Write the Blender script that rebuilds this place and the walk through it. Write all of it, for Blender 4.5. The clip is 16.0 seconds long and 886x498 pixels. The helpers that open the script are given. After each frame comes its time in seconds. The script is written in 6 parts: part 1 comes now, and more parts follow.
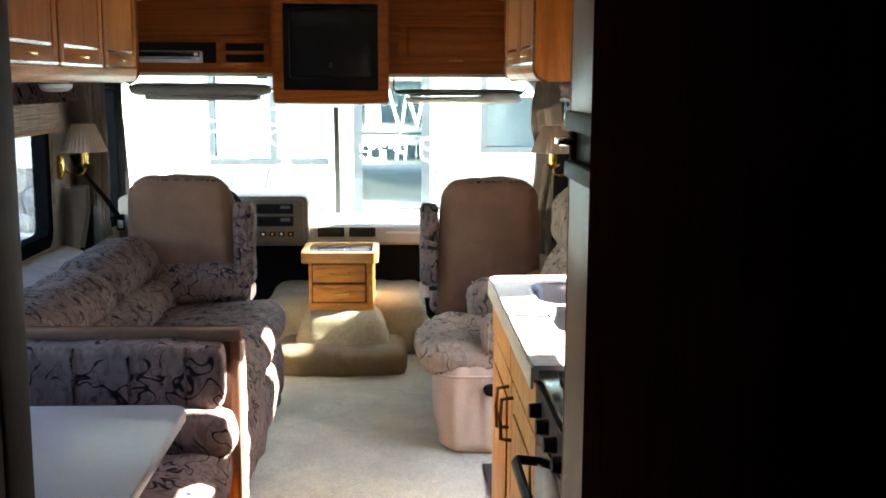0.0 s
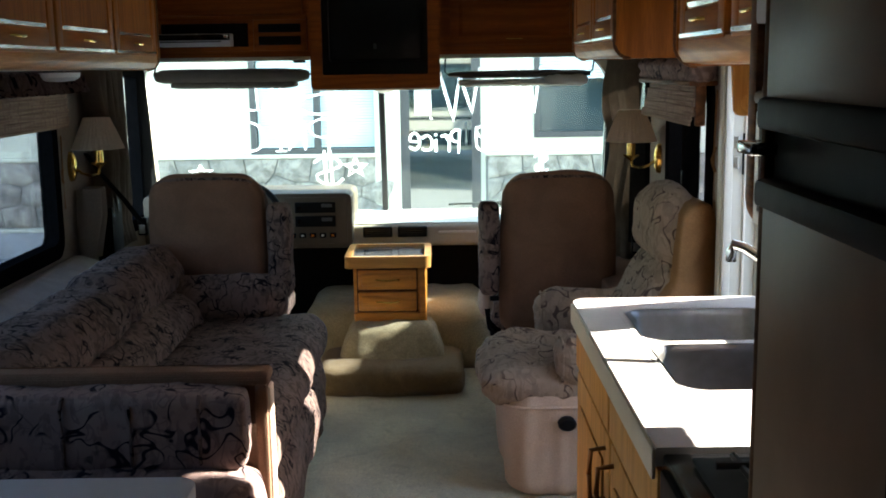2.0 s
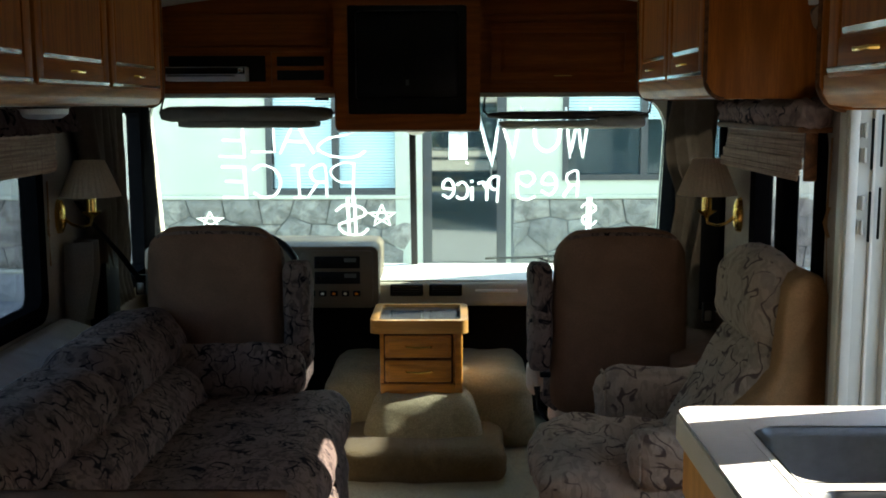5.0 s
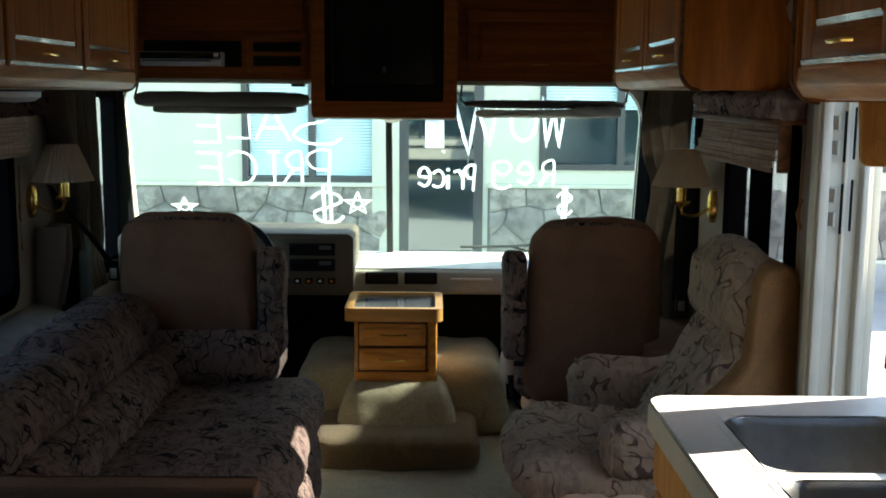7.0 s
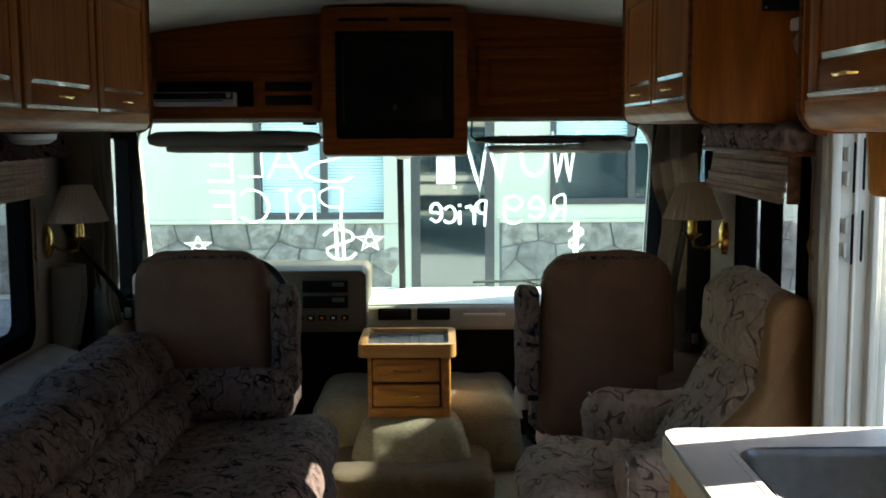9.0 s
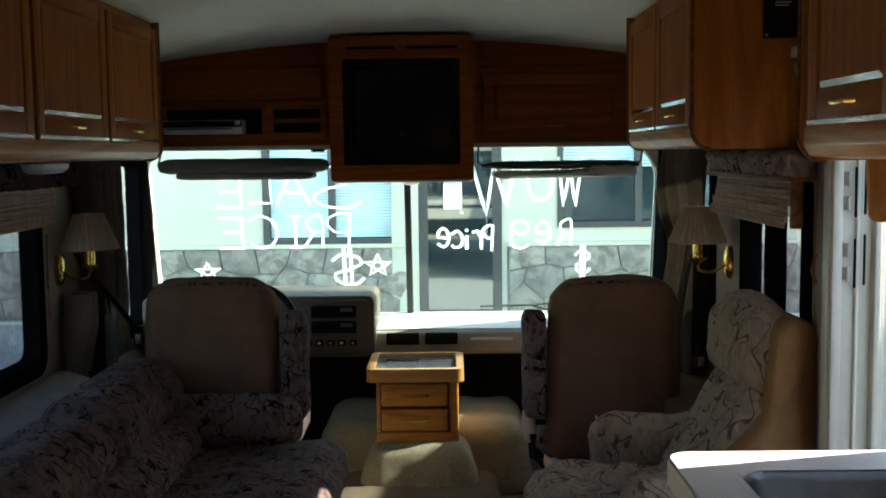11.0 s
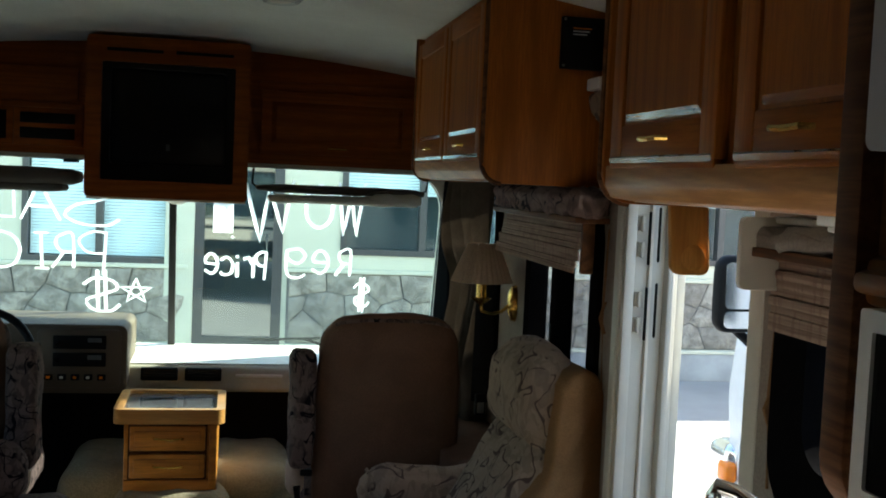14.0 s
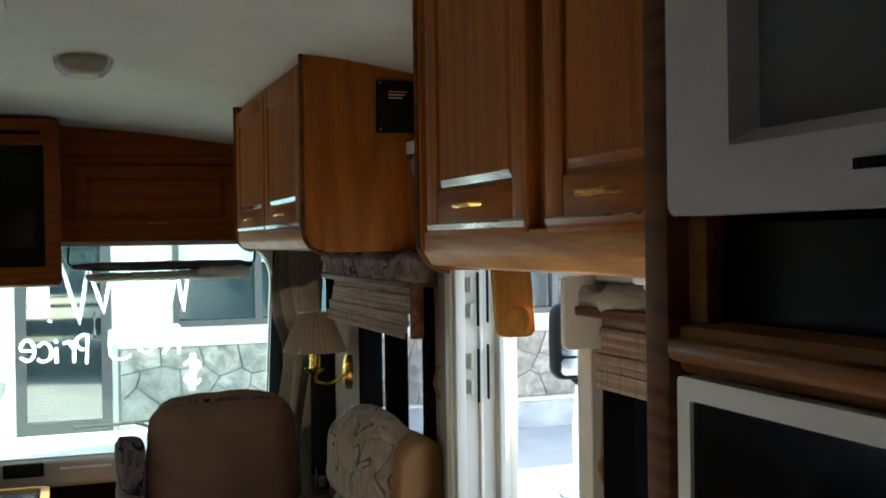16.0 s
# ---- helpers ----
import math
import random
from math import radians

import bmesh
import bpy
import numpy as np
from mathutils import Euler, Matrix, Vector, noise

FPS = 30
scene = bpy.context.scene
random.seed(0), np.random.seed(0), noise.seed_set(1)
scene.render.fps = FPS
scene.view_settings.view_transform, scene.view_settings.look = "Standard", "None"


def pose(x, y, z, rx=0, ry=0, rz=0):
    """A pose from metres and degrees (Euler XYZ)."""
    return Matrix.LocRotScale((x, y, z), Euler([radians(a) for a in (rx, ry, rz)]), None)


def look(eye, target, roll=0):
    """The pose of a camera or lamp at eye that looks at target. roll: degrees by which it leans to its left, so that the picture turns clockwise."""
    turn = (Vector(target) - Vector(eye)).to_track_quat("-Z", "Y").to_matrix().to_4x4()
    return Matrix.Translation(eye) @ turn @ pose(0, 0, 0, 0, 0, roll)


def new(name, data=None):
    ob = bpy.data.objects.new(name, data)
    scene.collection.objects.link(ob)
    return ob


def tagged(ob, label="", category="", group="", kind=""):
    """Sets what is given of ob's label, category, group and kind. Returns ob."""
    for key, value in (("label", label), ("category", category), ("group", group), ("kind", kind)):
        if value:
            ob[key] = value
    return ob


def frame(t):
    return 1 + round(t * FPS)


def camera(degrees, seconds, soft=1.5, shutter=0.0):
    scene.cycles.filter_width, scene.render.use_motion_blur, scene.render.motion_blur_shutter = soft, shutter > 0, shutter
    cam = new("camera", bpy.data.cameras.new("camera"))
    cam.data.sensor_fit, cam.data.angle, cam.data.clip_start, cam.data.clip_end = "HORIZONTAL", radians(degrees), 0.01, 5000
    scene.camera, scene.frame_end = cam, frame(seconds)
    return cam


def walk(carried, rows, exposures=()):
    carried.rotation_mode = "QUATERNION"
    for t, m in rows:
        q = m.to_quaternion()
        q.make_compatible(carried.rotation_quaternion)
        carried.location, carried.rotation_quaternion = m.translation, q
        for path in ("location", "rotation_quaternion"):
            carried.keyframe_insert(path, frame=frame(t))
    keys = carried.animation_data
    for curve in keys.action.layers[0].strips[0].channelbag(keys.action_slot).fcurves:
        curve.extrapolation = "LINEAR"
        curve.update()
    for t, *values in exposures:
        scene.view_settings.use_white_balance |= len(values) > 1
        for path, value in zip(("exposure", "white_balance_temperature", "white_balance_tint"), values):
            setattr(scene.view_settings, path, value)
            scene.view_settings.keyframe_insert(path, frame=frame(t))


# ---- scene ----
cam = camera(45.0, 16.0, 1.8)
PATH = [
    (0, (0.346, -0.132, 1.52), (0.438, 1.842, 1.212), 0.3),
    (0.5, (0.318, -0.067, 1.538), (0.369, 1.911, 1.249), -0.4),
    (1, (0.365, 0.055, 1.524), (0.179, 2.024, 1.226), -2.1),
    (1.5, (0.344, 0.317, 1.525), (0.21, 2.293, 1.244), -0.7),
    (2, (0.314, 0.518, 1.511), (0.317, 2.489, 1.173), -0.8),
    (2.5, (0.327, 0.691, 1.532), (0.169, 2.667, 1.266), -1.7),
    (3, (0.339, 0.837, 1.502), (0.195, 2.798, 1.137), -0.5),
    (3.5, (0.22, 1.041, 1.493), (0.348, 3.016, 1.201), -0.1),
    (4, (0.147, 1.111, 1.511), (0.185, 3.083, 1.178), -0.0),
    (4.5, (0.187, 1.142, 1.523), (0.146, 3.129, 1.3), -0.7),
    (5, (0.203, 1.147, 1.514), (0.182, 3.129, 1.246), -0.2),
    (7.5, (0.208, 1.15, 1.512), (0.232, 3.129, 1.223), 0.5),
    (8, (0.207, 1.149, 1.518), (0.216, 3.131, 1.253), 0.5),
    (8.5, (0.208, 1.133, 1.519), (0.21, 3.119, 1.28), 0.0),
    (9, (0.208, 1.134, 1.514), (0.208, 3.121, 1.291), -0.3),
    (11.5, (0.216, 1.095, 1.527), (0.188, 3.087, 1.35), -1.0),
    (12, (0.262, 1.129, 1.52), (0.159, 3.116, 1.312), -0.4),
    (12.5, (0.257, 1.21, 1.503), (0.27, 3.188, 1.212), 0.4),
    (13, (0.201, 1.331, 1.514), (0.386, 3.309, 1.284), 0.4),
    (13.5, (0.253, 1.418, 1.513), (0.439, 3.4, 1.315), 1.5),
    (14, (0.276, 1.433, 1.527), (0.659, 3.392, 1.4), 2.6),
    (14.5, (0.295, 1.439, 1.529), (0.821, 3.365, 1.408), 1.8),
    (15, (0.329, 1.484, 1.54), (0.919, 3.392, 1.423), 0.3),
    (15.5, (0.327, 1.48, 1.544), (0.965, 3.375, 1.486), -0.2),
    (16, (0.325, 1.485, 1.553), (0.995, 3.369, 1.537), -0.8),
]
walk(cam, [(t, look(eye, target, roll)) for t, eye, target, roll in PATH], [(0, 5.00, 6900, 13), (1, 3.97, 7050, 13), (1.5, 3.67, 7050, 13), (2, 3.42, 6750, 9), (3, 2.95, 6750, 4), (4, 2.75, 6750, 4), (13, 2.75, 6750, 4), (14, 2.55, 6750, 4), (14.5, 2.50, 6750, 4), (15, 2.80, 6750, 4), (15.5, 3.05, 6750, 4), (16, 3.40, 6750, 4)])

# ---- sky, sun and light ----
world = bpy.data.worlds.new("sky")
scene.world = world
world.use_nodes = True
_wn = world.node_tree.nodes
_sky = _wn.new("ShaderNodeTexSky")
_sky.sky_type, _sky.sun_disc = "NISHITA", False
SUN_DIR = Vector((0.98, 0.235, 0.60)).normalized()   # towards the sun
_sky.sun_elevation = math.asin(SUN_DIR.z)
_sky.sun_rotation = math.atan2(SUN_DIR.x, SUN_DIR.y)
world.node_tree.links.new(_sky.outputs[0], _wn["Background"].inputs[0])
_wn["Background"].inputs[1].default_value = 0.15
_sl = bpy.data.lights.new("sun", "SUN")
_sl.energy, _sl.angle, _sl.color = 5.0, radians(0.5), (1.0, 0.95, 0.86)
sun = new("sun", _sl)
sun.matrix_world = look((8, 6, 12), Vector((8, 6, 12)) - SUN_DIR)

# ---- materials ----
def mat(name, color=(0.5, 0.5, 0.5), rough=0.6, metal=0.0, spec=0.5):
    m = bpy.data.materials.new(name)
    m.use_nodes = True
    b = m.node_tree.nodes["Principled BSDF"]
    b.inputs["Base Color"].default_value = (*color, 1)
    b.inputs["Roughness"].default_value = rough
    b.inputs["Metallic"].default_value = metal
    b.inputs["Specular IOR Level"].default_value = spec
    return m, m.node_tree, b


def node(nt, kind, **inp):
    n = nt.nodes.new(kind)
    for k, v in inp.items():
        n.inputs[k.replace("_", " ")].default_value = v
    return n


def coords(nt, scale=(1, 1, 1), rot=(0, 0, 0), which="Object"):
    tc = nt.nodes.new("ShaderNodeTexCoord")
    mp = nt.nodes.new("ShaderNodeMapping")
    mp.inputs["Scale"].default_value = scale
    mp.inputs["Rotation"].default_value = [radians(a) for a in rot]
    nt.links.new(tc.outputs[which], mp.inputs[0])
    return mp.outputs[0]


def ramp(nt, fac, stops):
    r = nt.nodes.new("ShaderNodeValToRGB")
    el = r.color_ramp.elements
    while len(el) < len(stops):
        el.new(0.5)
    for e, (p, c) in zip(el, stops):
        e.position, e.color = p, (*c, 1)
    nt.links.new(fac, r.inputs[0])
    return r.outputs[0]


def mix(nt, a, b, fac, mode="MIX"):
    n = nt.nodes.new("ShaderNodeMix")
    n.data_type, n.blend_type = "RGBA", mode
    for sock, v in ((n.inputs[6], a), (n.inputs[7], b), (n.inputs[0], fac)):
        if isinstance(v, (int, float)):
            sock.default_value = v
        elif isinstance(v, tuple):
            sock.default_value = (*v, 1)
        else:
            nt.links.new(v, sock)
    return n.outputs[2]


def noise_tex(nt, vec, scale, detail=4.0, rough=0.55, dist=0.0):
    n = node(nt, "ShaderNodeTexNoise", Scale=scale, Detail=detail, Roughness=rough, Distortion=dist)
    nt.links.new(vec, n.inputs["Vector"])
    return n.outputs["Fac"]


def bump(nt, b, height, strength=0.3, dist=0.01):
    n = node(nt, "ShaderNodeBump", Strength=strength, Distance=dist)
    nt.links.new(height, n.inputs["Height"])
    nt.links.new(n.outputs[0], b.inputs["Normal"])


def plain(name, color, rough=0.6, metal=0.0, var=0.12, scale=14.0, bumps=0.08, spec=0.5):
    """A painted, moulded or metal surface with slight mottling and fine relief."""
    m, nt, b = mat(name, color, rough, metal, spec)
    v = coords(nt)
    n = noise_tex(nt, v, scale, 5)
    dark = tuple(c * (1 - var) for c in color)
    light = tuple(min(1, c * (1 + var)) for c in color)
    nt.links.new(ramp(nt, n, [(0.3, dark), (0.7, light)]), b.inputs["Base Color"])
    n2 = noise_tex(nt, v, scale * 12, 2)
    r = nt.nodes.new("ShaderNodeMapRange")
    r.inputs["To Min"].default_value, r.inputs["To Max"].default_value = rough * 0.85, min(1, rough * 1.15)
    nt.links.new(n, r.inputs[0])
    nt.links.new(r.outputs[0], b.inputs["Roughness"])
    if bumps:
        bump(nt, b, n2, bumps, 0.002)
    return m


def wood(name, axis, light=(0.31, 0.098, 0.012), dark=(0.25, 0.073, 0.0085), rough=0.5, coat=0.0, rings=1.0):
    """Varnished oak with the grain along one axis."""
    m, nt, b = mat(name, light, rough)
    sc = {"x": (0.9, 14, 14), "y": (14, 0.9, 14), "z": (14, 14, 0.9)}[axis]
    lay = noise_tex(nt, coords(nt, tuple(s * 0.34 for s in sc)), 1.0, 1.2, 0.4, 0.25)
    warp = noise_tex(nt, coords(nt, tuple(s * 0.35 for s in sc)), 1.0, 3, 0.5, 1.2)
    fine = noise_tex(nt, coords(nt, tuple(s * 12 for s in sc)), 1.0, 5, 0.65)
    # growth rings: contour lines of a stretched noise give cathedral figures
    mu = nt.nodes.new("ShaderNodeMath")
    mu.operation, mu.inputs[1].default_value = "MULTIPLY", 95.0 * rings
    si = nt.nodes.new("ShaderNodeMath")
    si.operation = "SINE"
    nt.links.new(lay, mu.inputs[0])
    nt.links.new(mu.outputs[0], si.inputs[0])
    ma_ = nt.nodes.new("ShaderNodeMath")
    ma_.operation, ma_.inputs[1].default_value, ma_.inputs[2].default_value = "MULTIPLY_ADD", 0.5, 0.5
    nt.links.new(si.outputs[0], ma_.inputs[0])
    c1 = ramp(nt, ma_.outputs[0], [(0.0, tuple(c * 0.92 for c in dark)), (0.35, light), (1.0, tuple(c * 1.12 for c in light))])
    c2 = mix(nt, c1, tuple(c * 0.75 for c in dark), ramp(nt, fine, [(0.40, (0.6,) * 3), (0.58, (0,) * 3)]))
    c3 = mix(nt, c2, tuple(c * 1.12 for c in light), ramp(nt, warp, [(0.35, (0,) * 3), (0.75, (0.45,) * 3)]))
    nt.links.new(c3, b.inputs["Base Color"])
    b.inputs["Coat Weight"].default_value = coat
    b.inputs["Coat Roughness"].default_value = 0.06
    b.inputs["Specular IOR Level"].default_value = 0.14 if coat == 0 else 0.5
    bump(nt, b, fine, 0.12, 0.002)
    return m


def cloth(name, color, scale=1.0, var=0.18, weave=900.0, bumps=0.35, through_light=0.0):
    """Velour or woven cloth: blotchy nap over a fine weave."""
    m, nt, b = mat(name, color, 0.9, 0, 0.08)
    v = coords(nt)
    nap = noise_tex(nt, v, 7 * scale, 5, 0.6, 0.6)
    fine = noise_tex(nt, v, weave * 0.3, 3)
    dark = tuple(c * (1 - var) for c in color)
    light = tuple(min(1, c * (1 + var)) for c in color)
    c = mix(nt, ramp(nt, nap, [(0.3, dark), (0.7, light)]), tuple(x * 0.6 for x in color), ramp(nt, fine, [(0.4, (0.4,) * 3), (0.6, (0,) * 3)]))
    nt.links.new(c, b.inputs["Base Color"])
    bump(nt, b, fine, bumps, 0.003)
    if through_light:
        t = node(nt, "ShaderNodeBsdfTranslucent")
        nt.links.new(c, t.inputs[0])
        s = nt.nodes.new("ShaderNodeMixShader")
        s.inputs[0].default_value = through_light
        nt.links.new(b.outputs[0], s.inputs[1])
        nt.links.new(t.outputs[0], s.inputs[2])
        nt.links.new(s.outputs[0], nt.nodes["Material Output"].inputs[0])
    return m


def floral(name, base, ink, blush, size=1.0, dense=0.4, leaves=0.55):
    """Jacquard upholstery: plain ground, thin drawn scrolls and soft leaf patches."""
    m, nt, b = mat(name, base, 0.88, 0, 0.08)
    v = coords(nt, (size, size, size))
    area = noise_tex(nt, v, 6.0, 2, 0.5, 0.6)
    nap = noise_tex(nt, v, 48.0, 4, 0.6)
    leaf = noise_tex(nt, coords(nt, (size * 1.7, size * 1.0, size * 0.8), (25, 10, 40)), 24.0, 2.5, 0.5, 1.0)

    def scroll(scale, level, width, dist):
        n = noise_tex(nt, v, scale, 0.8, 0.4, dist)
        d = nt.nodes.new("ShaderNodeMath")
        d.operation, d.inputs[1].default_value = "SUBTRACT", level
        a = nt.nodes.new("ShaderNodeMath")
        a.operation = "ABSOLUTE"
        nt.links.new(n, d.inputs[0])
        nt.links.new(d.outputs[0], a.inputs[0])
        return ramp(nt, a.outputs[0], [(0.0, (1,) * 3), (width * 0.5, (1,) * 3), (width, (0,) * 3)])

    where = ramp(nt, noise_tex(nt, v, 10.0, 1, 0.5, 0.4), [(0.43, (0,) * 3), (0.50, (1,) * 3)])
    drawn = scroll(15.0, 0.50, 0.036, 0.9)
    drawn = mix(nt, drawn, scroll(25.0, 0.56, 0.035, 0.6), dense, "LIGHTEN")
    drawn = mix(nt, drawn, where, 0.9, "MULTIPLY")
    c = mix(nt, base, blush, ramp(nt, area, [(0.40, (0,) * 3), (0.70, (0.55,) * 3)]))
    c = mix(nt, c, tuple(x * 0.38 for x in blush), ramp(nt, leaf, [(0.52, (0,) * 3), (0.57, (leaves,) * 3)]))
    c = mix(nt, c, tuple(x * 0.8 for x in base), ramp(nt, nap, [(0.45, (0,) * 3), (0.65, (0.5,) * 3)]))
    c = mix(nt, c, ink, drawn)
    nt.links.new(c, b.inputs["Base Color"])
    fine = noise_tex(nt, v, 260.0, 3)
    bump(nt, b, mix(nt, fine, drawn, 0.4), 0.3, 0.004)
    return m


def carpet(name, color, var=0.3):
    m, nt, b = mat(name, color, 0.97, 0, 0.1)
    v = coords(nt)
    big = noise_tex(nt, v, 3.5, 5, 0.6, 0.5)
    fine = noise_tex(nt, v, 170, 4, 0.7)
    dark = tuple(c * (1 - var) for c in color)
    light = tuple(min(1, c * (1 + var)) for c in color)
    c = mix(nt, ramp(nt, big, [(0.3, dark), (0.7, light)]), tuple(x * 0.45 for x in color), ramp(nt, fine, [(0.38, (0.65,) * 3), (0.62, (0,) * 3)]))
    spots = noise_tex(nt, v, 9.0, 4, 0.65, 1.2)
    c = mix(nt, c, tuple(x * 0.55 for x in color), ramp(nt, spots, [(0.56, (0,) * 3), (0.68, (0.6,) * 3)]))
    nt.links.new(c, b.inputs["Base Color"])
    b.inputs["Sheen Weight"].default_value = 0.25
    b.inputs["Sheen Roughness"].default_value = 0.4
    bump(nt, b, fine, 0.9, 0.012)
    return m


def glass(name, tint=(0.9, 0.97, 0.95), clear=0.9):
    m, nt, b = mat(name, tint, 0.02)
    t = node(nt, "ShaderNodeBsdfTransparent")
    t.inputs[0].default_value = (*tint, 1)
    g = node(nt, "ShaderNodeBsdfGlossy")
    g.inputs["Roughness"].default_value = 0.01
    s = nt.nodes.new("ShaderNodeMixShader")
    lw = nt.nodes.new("ShaderNodeLayerWeight")
    lw.inputs[0].default_value = 0.5
    pw = nt.nodes.new("ShaderNodeMath")
    pw.operation, pw.inputs[1].default_value = "POWER", 4.0
    ml = nt.nodes.new("ShaderNodeMath")
    ml.operation, ml.inputs[1].default_value, ml.inputs[2].default_value = "MULTIPLY_ADD", 0.45, 0.02
    nt.links.new(lw.outputs["Facing"], pw.inputs[0])
    nt.links.new(pw.outputs[0], ml.inputs[0])
    nt.links.new(ml.outputs[0], s.inputs[0])
    nt.links.new(t.outputs[0], s.inputs[1])
    nt.links.new(g.outputs[0], s.inputs[2])
    nt.links.new(s.outputs[0], nt.nodes["Material Output"].inputs[0])
    return m


OAK_Z = wood("oak_upright", "z")
OAK_X = wood("oak_across", "x", (0.215, 0.056, 0.006), (0.18, 0.044, 0.0045))
OAK_GLOSS = wood("oak_glossy_bevel", "y", coat=1.0, rough=0.15)
OAK_Y = wood("oak_along", "y")
OAK_DARK = wood("oak_brown_trim", "y", (0.13, 0.052, 0.019), (0.07, 0.026, 0.010), 0.55)
OAK_BROWN = wood("oak_brown_shelf", "y", (0.21, 0.078, 0.018), (0.15, 0.052, 0.011), 0.4)
# Hallway shade is put into this wood: near-black colour, no specular.
CLOSET = wood("shaded_closet_wood", "z", (0.018, 0.006, 0.0045), (0.010, 0.0033, 0.0026), 0.9, 0.0)
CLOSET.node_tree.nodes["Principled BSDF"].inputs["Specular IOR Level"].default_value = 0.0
OAK_PALE = wood("oak_honey", "z", (0.58, 0.27, 0.068), (0.52, 0.228, 0.053))
OAK_PALE_X = wood("oak_honey_across", "x", (0.66, 0.33, 0.09), (0.58, 0.27, 0.066), 0.35, 0.3)
OAK_AMBER = wood("oak_amber_drawer", "x", (0.66, 0.27, 0.042), (0.56, 0.21, 0.030), 0.35, 0.3)
CARPET = carpet("floor_carpet", (0.66, 0.63, 0.47), 0.22)
CARPET_TAN = carpet("cover_carpet", (0.58, 0.49, 0.30), 0.28)
CARPET_BROWN = carpet("step_carpet", (0.27, 0.185, 0.09), 0.3)
VELOUR = cloth("beige_velour", (0.175, 0.098, 0.064))
VELOUR_TAN = cloth("tan_velour", (0.25, 0.138, 0.065))
SKIRT = cloth("cream_skirt", (0.52, 0.39, 0.30), 0.6, 0.1)
FLORAL = floral("mauve_floral", (0.165, 0.115, 0.096), (0.010, 0.007, 0.009), (0.062, 0.040, 0.038))
FLORAL_DINE = floral("mauve_floral_large", (0.22, 0.155, 0.138), (0.012, 0.009, 0.014), (0.10, 0.070, 0.070), 0.85, 0.3, 0.4)
FLORAL_PALE = floral("cream_floral", (0.31, 0.235, 0.175), (0.085, 0.058, 0.048), (0.22, 0.155, 0.122), 0.85, 0.15, 0.35)
CURTAIN = cloth("taupe_curtain", (0.17, 0.138, 0.108), 1.5, 0.2, through_light=0.02)
WALLPAPER = cloth("cream_wallpaper", (0.30, 0.255, 0.215), 0.7, 0.08, 700, 0.2)
CEILING_CLOTH = cloth("ceiling_fabric", (0.67, 0.685, 0.635), 0.5, 0.07, 800, 0.25)
SHADE = cloth("lamp_shade_cloth", (0.74, 0.62, 0.51), 1.0, 0.06, through_light=0.45)
LEDGE_CLOTH = cloth("padded_ledge_cloth", (0.40, 0.355, 0.33), 1.2, 0.15)
LAMINATE = plain("pale_laminate", (0.58, 0.55, 0.54), 0.32, 0, 0.05, 30, 0.03)
TABLE_LAM = plain("table_laminate", (0.42, 0.42, 0.44), 0.30, 0, 0.04, 20, 0.03)
EDGE_LAM = plain("counter_edge", (0.55, 0.48, 0.37), 0.45, 0, 0.08)
STEEL = plain("brushed_steel", (0.27, 0.265, 0.26), 0.33, 1.0, 0.1, 40, 0.1)
CHROME = plain("chrome", (0.90, 0.905, 0.91), 0.16, 1.0, 0.04, 8, 0)
BRASS = plain("polished_brass", (0.72, 0.47, 0.13), 0.2, 1.0, 0.1, 20, 0.03)
BRONZE = plain("bronze_handle", (0.25, 0.13, 0.06), 0.35, 1.0, 0.1)
BLACK = plain("black_plastic", (0.005, 0.005, 0.0055), 0.55, 0, 0.2, 30, 0.1, 0.1)
BLACK_MATT = plain("matt_black_frame", (0.005, 0.005, 0.0055), 0.9, 0, 0.2, 30, 0.05, 0.0)
BLACK_GLOSS = plain("black_gloss", (0.006, 0.006, 0.0065), 0.14, 0, 0.2, 6, 0.02, 0.35)
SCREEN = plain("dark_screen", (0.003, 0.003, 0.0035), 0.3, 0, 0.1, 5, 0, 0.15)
GREY_SCREEN = plain("grey_screen", (0.09, 0.10, 0.105), 0.12, 0, 0.06, 5, 0)
RUBBER = plain("black_rubber", (0.02, 0.02, 0.022), 0.7)
DASH = plain("cream_dash_vinyl", (0.42, 0.385, 0.33), 0.55, 0, 0.06, 40, 0.25)
# Cream pod vinyl with its shade put into a darker brown.
DASH_SHADED = plain("shaded_pod_vinyl", (0.08, 0.059, 0.038), 0.6, 0, 0.08, 40, 0.25)
DASH_TOP = plain("pale_dash_top", (0.62, 0.60, 0.57), 0.6, 0, 0.06, 60, 0.3)
CREAM = plain("cream_plastic", (0.62, 0.57, 0.48), 0.45, 0, 0.06)
WHITE = plain("white_plastic", (0.72, 0.71, 0.69), 0.42, 0, 0.05)
SILVER = plain("silver_plastic", (0.44, 0.42, 0.43), 0.4, 0.1, 0.06)
FASCIA = plain("light_fascia", (0.66, 0.60, 0.52), 0.3, 0, 0.06)
DOOR_WHITE = plain("white_door_skin", (0.47, 0.45, 0.385), 0.4, 0, 0.06, 10, 0.1)
FRIDGE = plain("brown_fridge_panel", (0.27, 0.18, 0.13), 0.35, 0, 0.2, 5, 0.05, 0.03)
TRAY = plain("smoky_tray_glass", (0.10, 0.10, 0.10), 0.13, 0, 0.15, 6, 0.02, 0.8)
VISOR = cloth("grey_visor_vinyl", (0.10, 0.092, 0.082), 1.0, 0.1)
VISOR_PALE = cloth("pale_visor_vinyl", (0.55, 0.53, 0.46), 1.0, 0.1, through_light=0.25)
BELT = cloth("black_webbing", (0.018, 0.018, 0.02), 2.0, 0.2)
